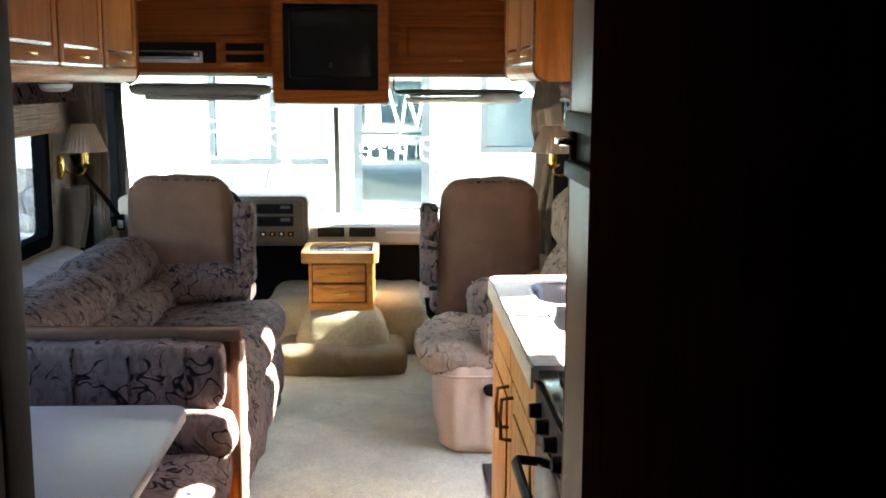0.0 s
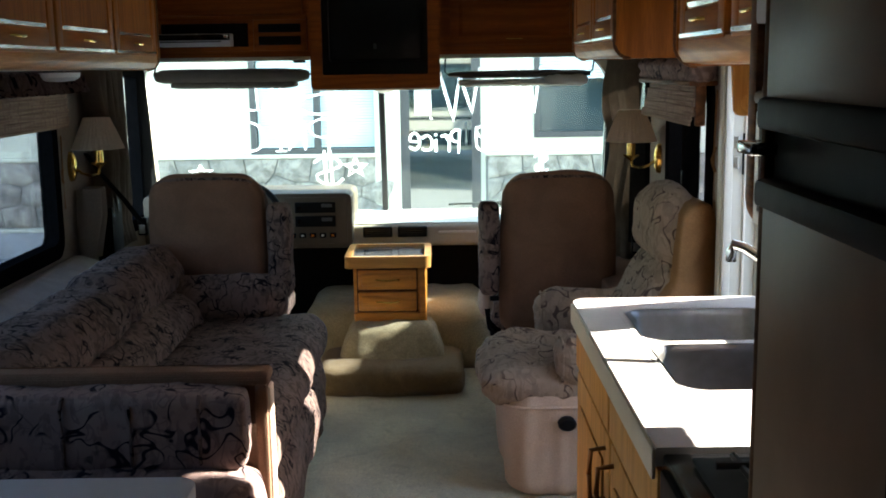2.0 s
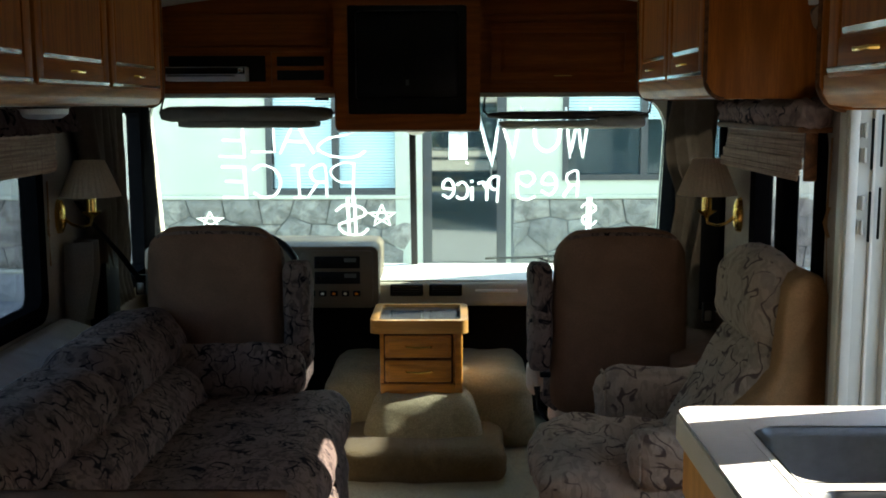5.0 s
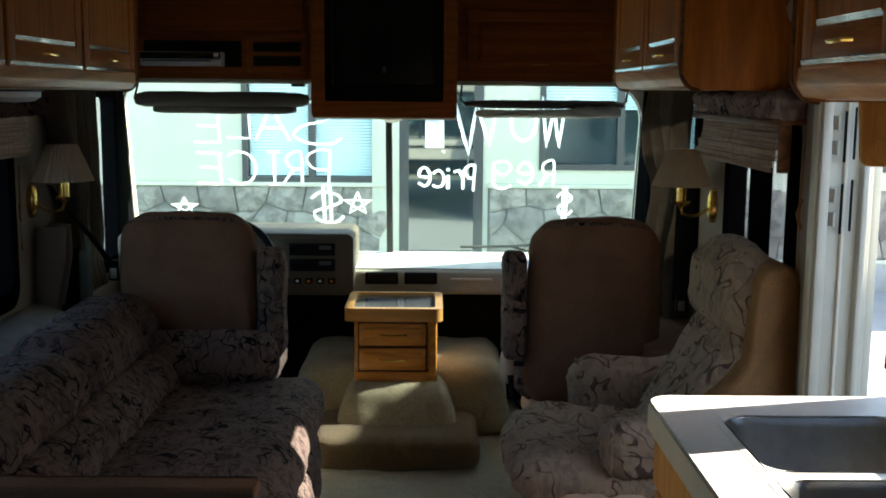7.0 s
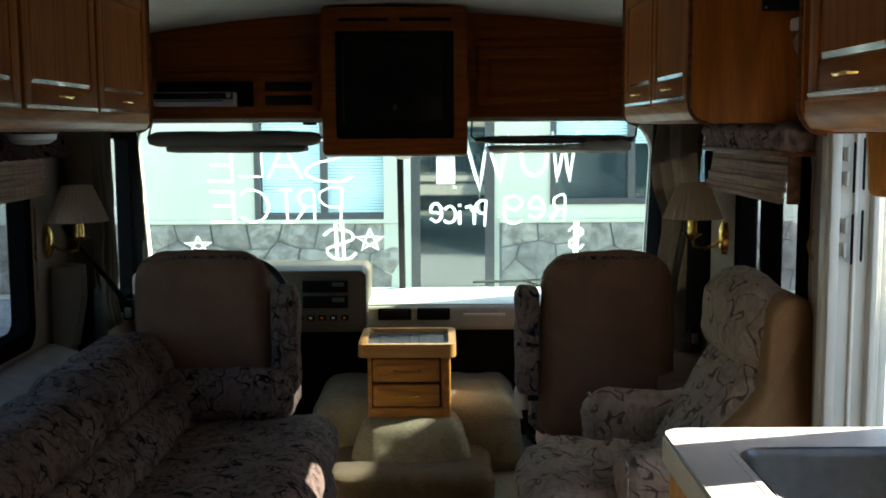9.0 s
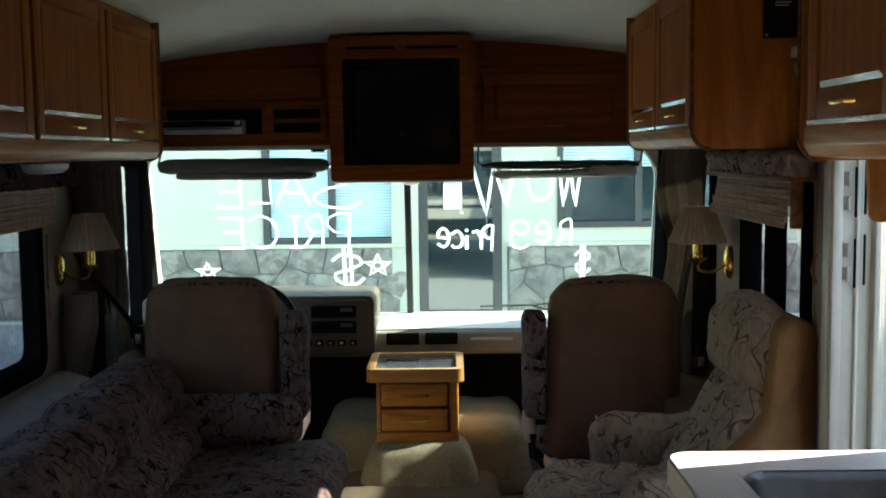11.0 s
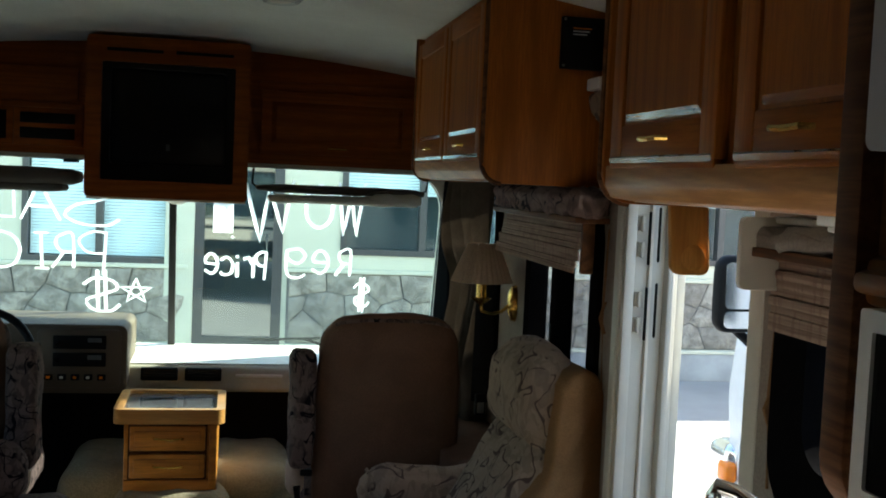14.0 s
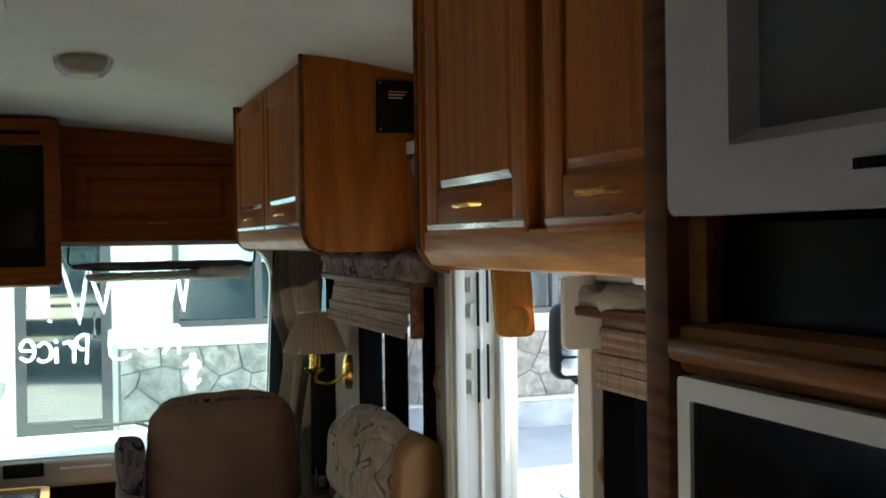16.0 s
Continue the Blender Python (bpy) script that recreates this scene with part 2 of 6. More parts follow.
PAPER = plain("white_paper", (0.85, 0.86, 0.86), 0.7, 0, 0.04)
GLASS = glass("window_glass", (0.94, 0.97, 0.965))
GLASS_SCREEN = glass("windscreen_glass", (0.90, 0.985, 0.95))
GLASS_GREY = glass("light_tinted_glass", (0.80, 0.81, 0.83))
GLASS_DARK = glass("tinted_glass", (0.54, 0.58, 0.61))
def _paint():
    m, nt, b = mat("white_window_paint", (0.9, 0.93, 0.93), 0.8)
    t = node(nt, "ShaderNodeBsdfTranslucent")
    t.inputs[0].default_value = (0.95, 0.97, 0.97, 1)
    d = node(nt, "ShaderNodeBsdfTransparent")
    s1, s2 = nt.nodes.new("ShaderNodeMixShader"), nt.nodes.new("ShaderNodeMixShader")
    s1.inputs[0].default_value = 0.85
    n = noise_tex(nt, coords(nt), 60, 4)
    nt.links.new(ramp(nt, n, [(0.30, (0.22,) * 3), (0.48, (0.0,) * 3)]), s2.inputs[0])
    nt.links.new(b.outputs[0], s1.inputs[1])
    nt.links.new(t.outputs[0], s1.inputs[2])
    nt.links.new(s1.outputs[0], s2.inputs[1])
    nt.links.new(d.outputs[0], s2.inputs[2])
    nt.links.new(s2.outputs[0], nt.nodes["Material Output"].inputs[0])
    return m


PAINT = _paint()
STUCCO = plain("cream_stucco", (0.58, 0.55, 0.425), 0.9, 0, 0.06, 3, 0.5)
STONE = None
MORTAR = plain("grey_mortar", (0.17, 0.155, 0.14), 0.95, 0, 0.2, 10, 0.4)
CONCRETE = plain("grey_concrete", (0.34, 0.33, 0.32), 0.9, 0, 0.2, 3, 0.4)
ASPHALT = plain("pale_pavement", (0.27, 0.265, 0.26), 0.95, 0, 0.12, 1.2, 0.4)
BRONZE_FRAME = plain("dark_window_frame", (0.055, 0.05, 0.048), 0.45, 0, 0.15)
PANE_DARK = plain("dark_far_pane", (0.035, 0.05, 0.055), 0.06, 0, 0.2, 2, 0)
DOOR_PANE = plain("smoked_door_glass", (0.018, 0.028, 0.03), 0.03, 0, 0.15, 1.5, 0, 1.0)
DOOR_PANE.node_tree.nodes["Principled BSDF"].inputs["IOR"].default_value = 2.0
NOTICE = cloth("notice_paper", (0.9, 0.92, 0.93), 1.0, 0.03, 900, 0.1, 0.7)
SLAT = plain("pale_blind_slat", (0.80, 0.90, 0.92), 0.6, 0, 0.05)
COACH = plain("white_coach_paint", (0.78, 0.78, 0.77), 0.25, 0, 0.03)
AMBER = plain("amber_lens", (0.85, 0.22, 0.02), 0.2, 0, 0.05)
ROOFING = plain("dark_roof", (0.12, 0.10, 0.09), 0.9, 0, 0.2)


def _stone():
    m, nt, b = mat("wall_stone", (0.36, 0.31, 0.26), 0.92)
    v = coords(nt)
    n = noise_tex(nt, v, 6, 6, 0.65, 0.4)
    info = nt.nodes.new("ShaderNodeObjectInfo")
    tone = ramp(nt, info.outputs["Random"], [(0.0, (0.27, 0.235, 0.195)), (0.5, (0.36, 0.32, 0.265)), (1.0, (0.43, 0.37, 0.30))])
    nt.links.new(mix(nt, tone, (0.17, 0.145, 0.12), ramp(nt, n, [(0.38, (0.85,) * 3), (0.6, (0,) * 3)])), b.inputs["Base Color"])
    bump(nt, b, n, 1.0, 0.06)
    return m


STONE = _stone()


def _blind():
    m, nt, b = mat("woven_wood", (0.35, 0.24, 0.17), 0.8)
    v = coords(nt, (1, 1, 1))
    n = noise_tex(nt, coords(nt, (3, 3, 120)), 1.0, 4)
    n2 = noise_tex(nt, coords(nt, (60, 60, 3)), 1.0, 3)
    c = mix(nt, ramp(nt, n, [(0.3, (0.16, 0.09, 0.06)), (0.7, (0.44, 0.31, 0.22))]), (0.20, 0.11, 0.08), ramp(nt, n2, [(0.52, (0,) * 3), (0.6, (0.6,) * 3)]))
    nt.links.new(c, b.inputs["Base Color"])
    bump(nt, b, n, 0.5, 0.004)
    return m


WOVEN = _blind()

# ---- building blocks ----
ORIGIN = {}


def thing(name, loc, label, category, group="", kind=""):
    ob = new(name)
    ob.empty_display_size = 0.1
    ob.location = loc
    ORIGIN[ob.name] = Vector(loc)
    return tagged(ob, label, category, group, kind)


def finish(name, bm, material, smooth=None):
    me = bpy.data.meshes.new(name)
    bmesh.ops.recalc_face_normals(bm, faces=bm.faces)
    bm.to_mesh(me)
    bm.free()
    me.materials.append(material)
    if smooth is not None:
        for p in me.polygons:
            p.use_smooth = True
        me.set_sharp_from_angle(angle=radians(smooth))
    return me


def part(name, bm, material, parent, label="", smooth=40):
    """One mesh under a thing or part. The bmesh is in the place's coordinates."""
    o = ORIGIN.get(parent.name, Vector((0, 0, 0)))
    bmesh.ops.translate(bm, vec=-o, verts=bm.verts)
    ob = new(name, finish(name, bm, material, smooth))
    ob.parent = parent
    ORIGIN[ob.name] = o
    if label:
        ob["label"] = label
    return ob


def solid(name, bm, material, label="", category="", group="", kind="", smooth=40):
    """One mesh that is a whole thing, with its origin at its base."""
    lo = Vector([min(v.co[i] for v in bm.verts) for i in range(3)])
    hi = Vector([max(v.co[i] for v in bm.verts) for i in range(3)])
    o = Vector(((lo.x + hi.x) / 2, (lo.y + hi.y) / 2, lo.z))
    bmesh.ops.translate(bm, vec=-o, verts=bm.verts)
    ob = new(name, finish(name, bm, material, smooth))
    ob.location = o
    ORIGIN[ob.name] = o
    return tagged(ob, label, category, group, kind)


def BM():
    return bmesh.new()


def box(x0, x1, y0, y1, z0, z1, bev=0.0, seg=2, bm=None):
    bm2 = bmesh.new()
    bmesh.ops.create_cube(bm2, size=1)
    for v in bm2.verts:
        v.co = Vector(((x0 + x1) / 2 + v.co.x * (x1 - x0), (y0 + y1) / 2 + v.co.y * (y1 - y0), (z0 + z1) / 2 + v.co.z * (z1 - z0)))
    if bev:
        bmesh.ops.bevel(bm2, geom=bm2.edges[:], offset=bev, segments=seg, affect="EDGES", profile=0.5)
    return join(bm, bm2)


def join(bm, bm2):
    if bm is None:
        return bm2
    me = bpy.data.meshes.new("tmp")
    bm2.to_mesh(me)
    bm2.free()
    bm.from_mesh(me)
    bpy.data.meshes.remove(me)
    return bm


def soft(x0, x1, y0, y1, z0, z1, r=0.06, bulge=0.015, wrinkle=0.004, n=12, freq=9.0, bm=None, seed=0.0):
    """A padded block: rounded corners, swelling faces, small creases."""
    b = bmesh.new()
    bmesh.ops.create_cube(b, size=2)
    bmesh.ops.subdivide_edges(b, edges=b.edges[:], cuts=n, use_grid_fill=True)
    c = Vector(((x0 + x1) / 2, (y0 + y1) / 2, (z0 + z1) / 2))
    h = Vector((abs(x1 - x0) / 2, abs(y1 - y0) / 2, abs(z1 - z0) / 2))
    r = min(r, min(h) * 0.98)
    for v in b.verts:
        u = v.co.copy()
        # keep grid lines dense near the edges
        p = Vector([math.copysign(abs(u[i]) ** 0.8, u[i]) * h[i] for i in range(3)])
        core = Vector([max(-(h[i] - r), min(h[i] - r, p[i])) for i in range(3)])
        d = p - core
        if d.length > 1e-6:
            d = d.normalized() * r
        q = core + d
        for i in range(3):
            j, k = (i + 1) % 3, (i + 2) % 3
            if abs(u[i]) > 0.999:
                q[i] += math.copysign(bulge * (1 - u[j] ** 2) * (1 - u[k] ** 2), u[i])
        w = noise.noise((q + c) * freq + Vector((seed, seed, 0))) * wrinkle * 2 + noise.noise((q + c) * freq * 3) * wrinkle
        nrm = d.normalized() if d.length > 1e-6 else Vector((0, 0, 1))
        v.co = c + q + nrm * w
    return join(bm, b)


def lathe(cx, cy, profile, n=24, axis="z", bm=None, squash=1.0):
    b = bmesh.new()
    rings = []
    for r, z in profile:
        ring = []
        for i in range(n):
            a = 2 * math.pi * i / n
            ring.append(b.verts.new((cx + r * math.cos(a), cy + r * math.sin(a) * squash, z)))
        rings.append(ring)
    for a, c in zip(rings, rings[1:]):
        for i in range(n):
            b.faces.new((a[i], a[(i + 1) % n], c[(i + 1) % n], c[i]))
    for ring in (rings[0], rings[-1]):
        b.faces.new(ring)
    return join(bm, b)


def sweep(points, r, n=8, bm=None, flat=1.0, closed=False):
    """A tube through points; flat squeezes its section."""
    b = bmesh.new()
    pts = [Vector(p) for p in points]
    rings = []
    up = Vector((0, 0, 1))
    for i, p in enumerate(pts):
        if closed:
            d = pts[(i + 1) % len(pts)] - pts[i - 1]
        else:
            d = pts[min(i + 1, len(pts) - 1)] - pts[max(i - 1, 0)]
        d.normalize()
        s = d.cross(up)
        if s.length < 0.05:
            s = d.cross(Vector((0, 1, 0)))
        s.normalize()
        t = s.cross(d).normalized()
        rr = r[i] if isinstance(r, (list, tuple)) else r
        rings.append([b.verts.new(p + s * math.cos(2 * math.pi * k / n) * rr + t * math.sin(2 * math.pi * k / n) * rr * flat) for k in range(n)])
    pairs = list(zip(rings, rings[1:]))
    if closed:
        pairs.append((rings[-1], rings[0]))
    for a, c in pairs:
        for k in range(n):
            b.faces.new((a[k], a[(k + 1) % n], c[(k + 1) % n], c[k]))
    if not closed:
        b.faces.new(rings[0])
        b.faces.new(rings[-1])
    return join(bm, b)


def prism(pts, axis, lo, hi, bev=0.0, bm=None):
    """A flat outline pushed along an axis. pts are the two other coordinates in order x, y, z."""
    b = bmesh.new()

    def at(p, d):
        return {"x": (d, p[0], p[1]), "y": (p[0], d, p[1]), "z": (p[0], p[1], d)}[axis]

    A = [b.verts.new(at(p, lo)) for p in pts]
    B = [b.verts.new(at(p, hi)) for p in pts]
    b.faces.new(A)
    b.faces.new(B)
    n = len(pts)
    for i in range(n):
        b.faces.new((A[i], A[(i + 1) % n], B[(i + 1) % n], B[i]))
    bmesh.ops.recalc_face_normals(b, faces=b.faces)
    if bev:
        bmesh.ops.bevel(b, geom=b.edges[:], offset=bev, segments=2, affect="EDGES", profile=0.5)
    return join(bm, b)


def rounded(x0, x1, z0, z1, r, n=6):
    """Outline of a rectangle with round corners; r may be four radii from lower left anticlockwise."""
    rs = r if isinstance(r, (list, tuple)) else (r,) * 4
    out = []
    for (cx, cz, a0), rr in zip(((x0, z0, 180), (x1, z0, 270), (x1, z1, 0), (x0, z1, 90)), rs):
        ox = cx + (rr if cx == x0 else -rr)
        oz = cz + (rr if cz == z0 else -rr)
        if rr < 1e-4:
            out.append((cx, cz))
            continue
        for k in range(n + 1):
            a = radians(a0 + 90 * k / n)
            out.append((ox + rr * math.cos(a), oz + rr * math.sin(a)))
    return out


def ring(axis, lo, hi, outer, inner, bm=None):
    """A frame between two outlines of equal point count, with depth lo to hi along an axis."""
    b = bmesh.new()

    def at(p, d):
        return {"x": (d, p[0], p[1]), "y": (p[0], d, p[1]), "z": (p[0], p[1], d)}[axis]

    L = [[b.verts.new(at(p, d)) for p in loop] for d in (lo, hi) for loop in (outer, inner)]
    n = len(outer)
    for a, c in ((L[0], L[1]), (L[2], L[3]), (L[0], L[2]), (L[1], L[3])):
        for i in range(n):
            b.faces.new((a[i], a[(i + 1) % n], c[(i + 1) % n], c[i]))
    return join(bm, b)

# ---- the coach: floor, walls, ceiling ----
def rise(x, y):
    """Height of the ceiling."""
    t = max(0.0, min(1.0, (y - 5.45) / 0.75))
    return 2.10 - 0.07 * x * x - 0.04 * t * t * (3 - 2 * t)


solid("floor", box(-1.3, 1.3, -1.6, 6.7, -0.08, 0.0), CARPET, "worn beige carpet over the coach floor", "floor", kind="structure", smooth=None)

_c = BM()
_lo, _hi = [[[_c.verts.new((-1.3 + 2.6 * i / 12, -1.6 + 8.0 * j / 40, rise(-1.3 + 2.6 * i / 12, -1.6 + 8.0 * j / 40) + d)) for i in range(13)] for j in range(41)] for d in (0.0, 0.06)]
for j in range(40):
    for i in range(12):
        for _g in (_lo, _hi):
            _c.faces.new((_g[j][i], _g[j][i + 1], _g[j + 1][i + 1], _g[j + 1][i]))
for i in range(12):
    for j in (0, 40):
        _c.faces.new((_lo[j][i], _lo[j][i + 1], _hi[j][i + 1], _hi[j][i]))
for j in range(40):
    for i in (0, 12):
        _c.faces.new((_lo[j][i], _lo[j + 1][i], _hi[j + 1][i], _hi[j][i]))
solid("ceiling", _c, CEILING_CLOTH, "off-white padded fabric ceiling, gently arched", "ceiling", kind="structure")


def screen_y(z):
    """Depth of the raked windscreen at a height."""
    return 6.55 - (z - 0.72) * 0.262


def wall_side(name, x0, x1, holes, label, back=0.0):
    """A long side wall with square openings (y0, y1, z0, z1)."""
    b = BM()
    ys = sorted({-1.6, 6.08 if back else 6.20, *[h[0] for h in holes], *[h[1] for h in holes]})
    for a, c in zip(ys, ys[1:]):
        here = [h for h in holes if h[0] <= a + 1e-6 and h[1] >= c - 1e-6]
        zs = [-0.4]
        for h in sorted(here, key=lambda q: q[2]):
            zs += [h[2], h[3]]
        zs.append(2.16)
        for z0, z1 in zip(zs[::2], zs[1::2]):
            if z1 - z0 > 0.001:
                box(x0, x1, a, c, z0, z1, bm=b)
    # front end follows the rake of the windscreen
    prism([(6.20, -0.4), (screen_y(-0.4), -0.4), (screen_y(0.62), 0.62), (screen_y(0.66) - back, 0.66), (screen_y(1.56) - back, 1.56), (screen_y(1.60), 1.60), (6.44, 1.62), (6.44, 2.16), (6.20, 2.16)] if not back else [(6.08, -0.4), (screen_y(-0.4), -0.4), (screen_y(0.62), 0.62), (screen_y(0.66) - back, 0.68), (6.08, 0.68)], "x", x0, x1, bm=b)
    if back:
        # the corner post thins towards the wrap-round glass
        prism([(6.08, 0.68), (screen_y(0.68) - back, 0.68), (screen_y(1.56) - back, 1.56), (6.08, 1.56)], "x", x0, x1, bm=b)
        prism([(6.08, 1.56), (screen_y(1.58), 1.58), (6.44, 1.62), (6.44, 2.16), (6.08, 2.16)], "x", x0, x1, bm=b)
        prism([(6.15, 0.62), (screen_y(0.62), 0.62), (screen_y(1.6), 1.6), (6.15, 1.6)], "x", x0 - 0.02, x0 - 0.001, bm=b)
    return solid(name, b, WALLPAPER, label, "wall", kind="structure", smooth=None)


WIN_L = (3.46, 4.83, 0.775, 1.42)
WIN_D = (1.75, 3.20, 0.80, 1.42)
WIN_CL = (5.42, 6.07, 0.72, 1.53)
wall_side("wall_left", -1.30, -1.24, [WIN_L, WIN_D, WIN_CL], "cream papered coach side wall with three windows", 0.11)
DOOR_O = (3.30, 3.97, -0.40, 1.56)
WIN_K = (2.12, 3.165, 0.975, 1.46)
WIN_R = (4.14, 4.83, 0.72, 1.45)
WIN_CR = (5.24, 6.19, 0.72, 1.53)
wall_side("wall_right", 1.24, 1.30, [DOOR_O, WIN_K, WIN_R, WIN_CR], "cream papered coach side wall with door and windows")
solid("wall_rear", box(-1.24, 1.24, -1.6, -1.54, 0, 2.14), CLOSET, "plain rear partition, darkened with the hallway shade", "wall", kind="structure", smooth=None)
PARTITION = wood("brown_partition_board", "z", (0.05, 0.027, 0.023), (0.040, 0.021, 0.018), 0.6, 0.0)
solid("wall_hall", box(-0.075, -0.020, -1.54, 0.85, 0, 2.09, 0.004), PARTITION, "brown wood-grain hallway wall", "wall", kind="structure")
solid("wall_partition", box(-1.24, -0.018, 0.85, 0.925, 0, 2.12, 0.006), PARTITION, "dark wood-grain hallway partition", "wall", kind="structure")

# front cap with the windscreen opening
def lean(bm):
    """Tilts what was built upright about y = 6.55 to the rake of the windscreen."""
    for v in bm.verts:
        v.co.y += screen_y(v.co.z) - 6.55
    return bm


_out = rounded(-1.30, 1.30, 0.30, 1.75, 0.02, 8)
_in = rounded(-1.275, 1.225, 0.66, 1.565, (0.09, 0.09, 0.19, 0.12), 8)
solid("wall_front", lean(ring("y", 6.52, 6.60, _out, _in)), CREAM, "cream moulded surround of the windscreen", "wall", kind="structure")
solid("wall_front_lower", box(-1.24, 1.24, 6.60, 6.66, 0, 0.55), BLACK, "black fire wall under the dash", "wall", kind="structure", smooth=None)
ws = thing("window_1", (0, 6.6, 0.66), "raked two-pane windscreen with a black centre bar", "windscreen", kind="structure")
for _a, _b in ((-1.285, -0.012), (0.012, 1.235)):
    part("pane", lean(box(_a, _b, 6.565, 6.571, 0.65, 1.58)), GLASS_SCREEN, ws, "slightly green windscreen glass", None)
part("centre_bar", lean(box(-0.016, 0.016, 6.545, 6.59, 0.65, 1.575, 0.004)), RUBBER, ws, "black rubber centre bar")
part("seal", lean(ring("y", 6.535, 6.56, rounded(-1.285, 1.235, 0.65, 1.575, (0.09, 0.09, 0.19, 0.12), 8), rounded(-1.272, 1.222, 0.663, 1.562, (0.085, 0.085, 0.185, 0.115), 8))), RUBBER, ws, "black rubber seal")


def side_window(name, x, o, label, mull=None, inward=1, tint=GLASS_DARK, r=0.08, fw=0.05, cover=0.0):
    """A framed coach window in a side wall; x is the wall's inner face, inward the sign of the room's side."""
    y0, y1, z0, z1 = o
    w = thing(name, (x, (y0 + y1) / 2, z0), label, "window", kind="structure")
    a, b = x - inward * 0.045, x + inward * 0.016
    part("window_frame", ring("x", min(a, b), max(a, b), rounded(y0 - 0.012, y1 + 0.012, z0 - 0.012, z1 + 0.012, r, 6), rounded(y0 + fw, y1 - fw, z0 + fw, z1 - fw, r * 0.6, 6)), BLACK_MATT, w, "black aluminium frame with round corners")
    if mull:
        part("mullion", box(min(a, b), max(a, b) - 0.004, mull - 0.03, mull + 0.03, z0 + fw, z1 - fw, 0.004), BLACK_MATT, w)
        part("latch", box(x - 0.004, x + inward * 0.022 if inward > 0 else x + 0.004, mull - 0.008, mull + 0.008, 1.05, 1.11, 0.003) if inward > 0 else box(x - 0.022, x + 0.004, mull - 0.008, mull + 0.008, 1.05, 1.11, 0.003), BLACK, w)
    cuts = [y0 + fw - 0.02] + ([mull] if mull else []) + [y1 - fw + 0.02]
    for c, d in zip(cuts, cuts[1:]):
        part("pane", box(x - inward * 0.032, x - inward * 0.028, c, d, z0 + fw - 0.02, z1 - fw + 0.02), tint, w, "", None)
    return w


side_window("window_2", -1.24, WIN_L, "wide black-framed sliding window beside the sofa", 4.05)
side_window("window_3", -1.24, WIN_D, "black-framed window beside the dinette", 2.5)
side_window("window_4", -1.24, WIN_CL, "black-framed driver side window", None, 1, GLASS, r=0.05)
side_window("window_5", 1.24, WIN_R, "black-framed sliding window behind the armchair", 4.52, -1, GLASS_GREY)
_w6 = side_window("window_6", 1.24, WIN_K, "black-framed window above the sink", None, -1, GLASS_DARK, 0.12, 0.10)
for _c in _w6.children:
    if _c.name.startswith("pane"):
        _c.visible_shadow = False
side_window("window_7", 1.24, WIN_CR, "black-framed tinted passenger side window", None, -1, GLASS_DARK, r=0.05)

solid("trim", prism([(6.04, 0.70), (6.33, 0.70), (6.16, 1.54), (6.04, 1.56)], "x", -1.239, -1.220, 0.003), BLACK_MATT, "black pillar trim beside the windscreen", "pillar trim", kind="structure")
solid("trim", prism([(6.15, 0.70), (6.50, 0.70), (6.31, 1.54), (6.15, 1.56)], "x", 1.222, 1.239, 0.003), BLACK_MATT, "black pillar trim beside the windscreen", "pillar trim", kind="structure")

# padded ledges under the side windows
solid("trim", prism([(-1.24, 0.60), (-1.06, 0.60), (-1.07, 0.70), (-1.20, 0.745), (-1.24, 0.745)], "y", 3.16, 4.97, 0.012), LEDGE_CLOTH, "padded grey cloth ledge below the window", "window ledge", kind="structure")
solid("trim", prism([(1.24, 0.52), (1.0, 0.52), (1.0, 0.60), (1.17, 0.63), (1.24, 0.63)], "y", 4.85, 6.0, 0.010), VELOUR, "beige side ledge beside the passenger seat", "window ledge", kind="structure")

# entry door, swung open outside
jm = thing("door_frame", (1.27, 3.65, 0), "white aluminium entry door frame with worn edges", "door frame", kind="structure")
part("far_jamb", box(1.215, 1.345, 3.945, 3.985, -0.35, 1.57, 0.006), DOOR_WHITE, jm)
part("near_jamb", box(1.236, 1.325, 3.247, 3.304, -0.35, 1.57, 0.006), CREAM, jm)
part("head", box(1.236, 1.34, 3.27, 3.985, 1.555, 1.60, 0.005), DOOR_WHITE, jm)
part("weather_seal", box(1.288, 1.297, 3.932, 3.947, -0.3, 1.55, 0.003), CREAM, jm)
part("edge_rail", box(1.332, 1.352, 3.915, 3.95, -0.3, 1.55, 0.006), DOOR_WHITE, jm)
part("inner_rail", box(1.222, 1.250, 3.925, 3.947, -0.3, 1.55, 0.006), DOOR_WHITE, jm)
dl = thing("door_1", (1.335, 3.98, -0.3), "white entry door folded open against the outside", "door", kind="structure")
_d = box(0.0, 0.60, -0.02, 0.02, -0.28, 1.52, 0.006)
_m = pose(1.375, 4.0, 0, 0, 0, 86)
bmesh.ops.transform(_d, matrix=_m, verts=_d.verts)
part("leaf", _d, DOOR_WHITE, dl)
_d = box(0.012, 0.05, -0.045, -0.02, -0.24, 1.48, 0.004)
bmesh.ops.transform(_d, matrix=_m, verts=_d.verts)
part("screen_frame", _d, DOOR_WHITE, dl, "white edge rail of the screen door")
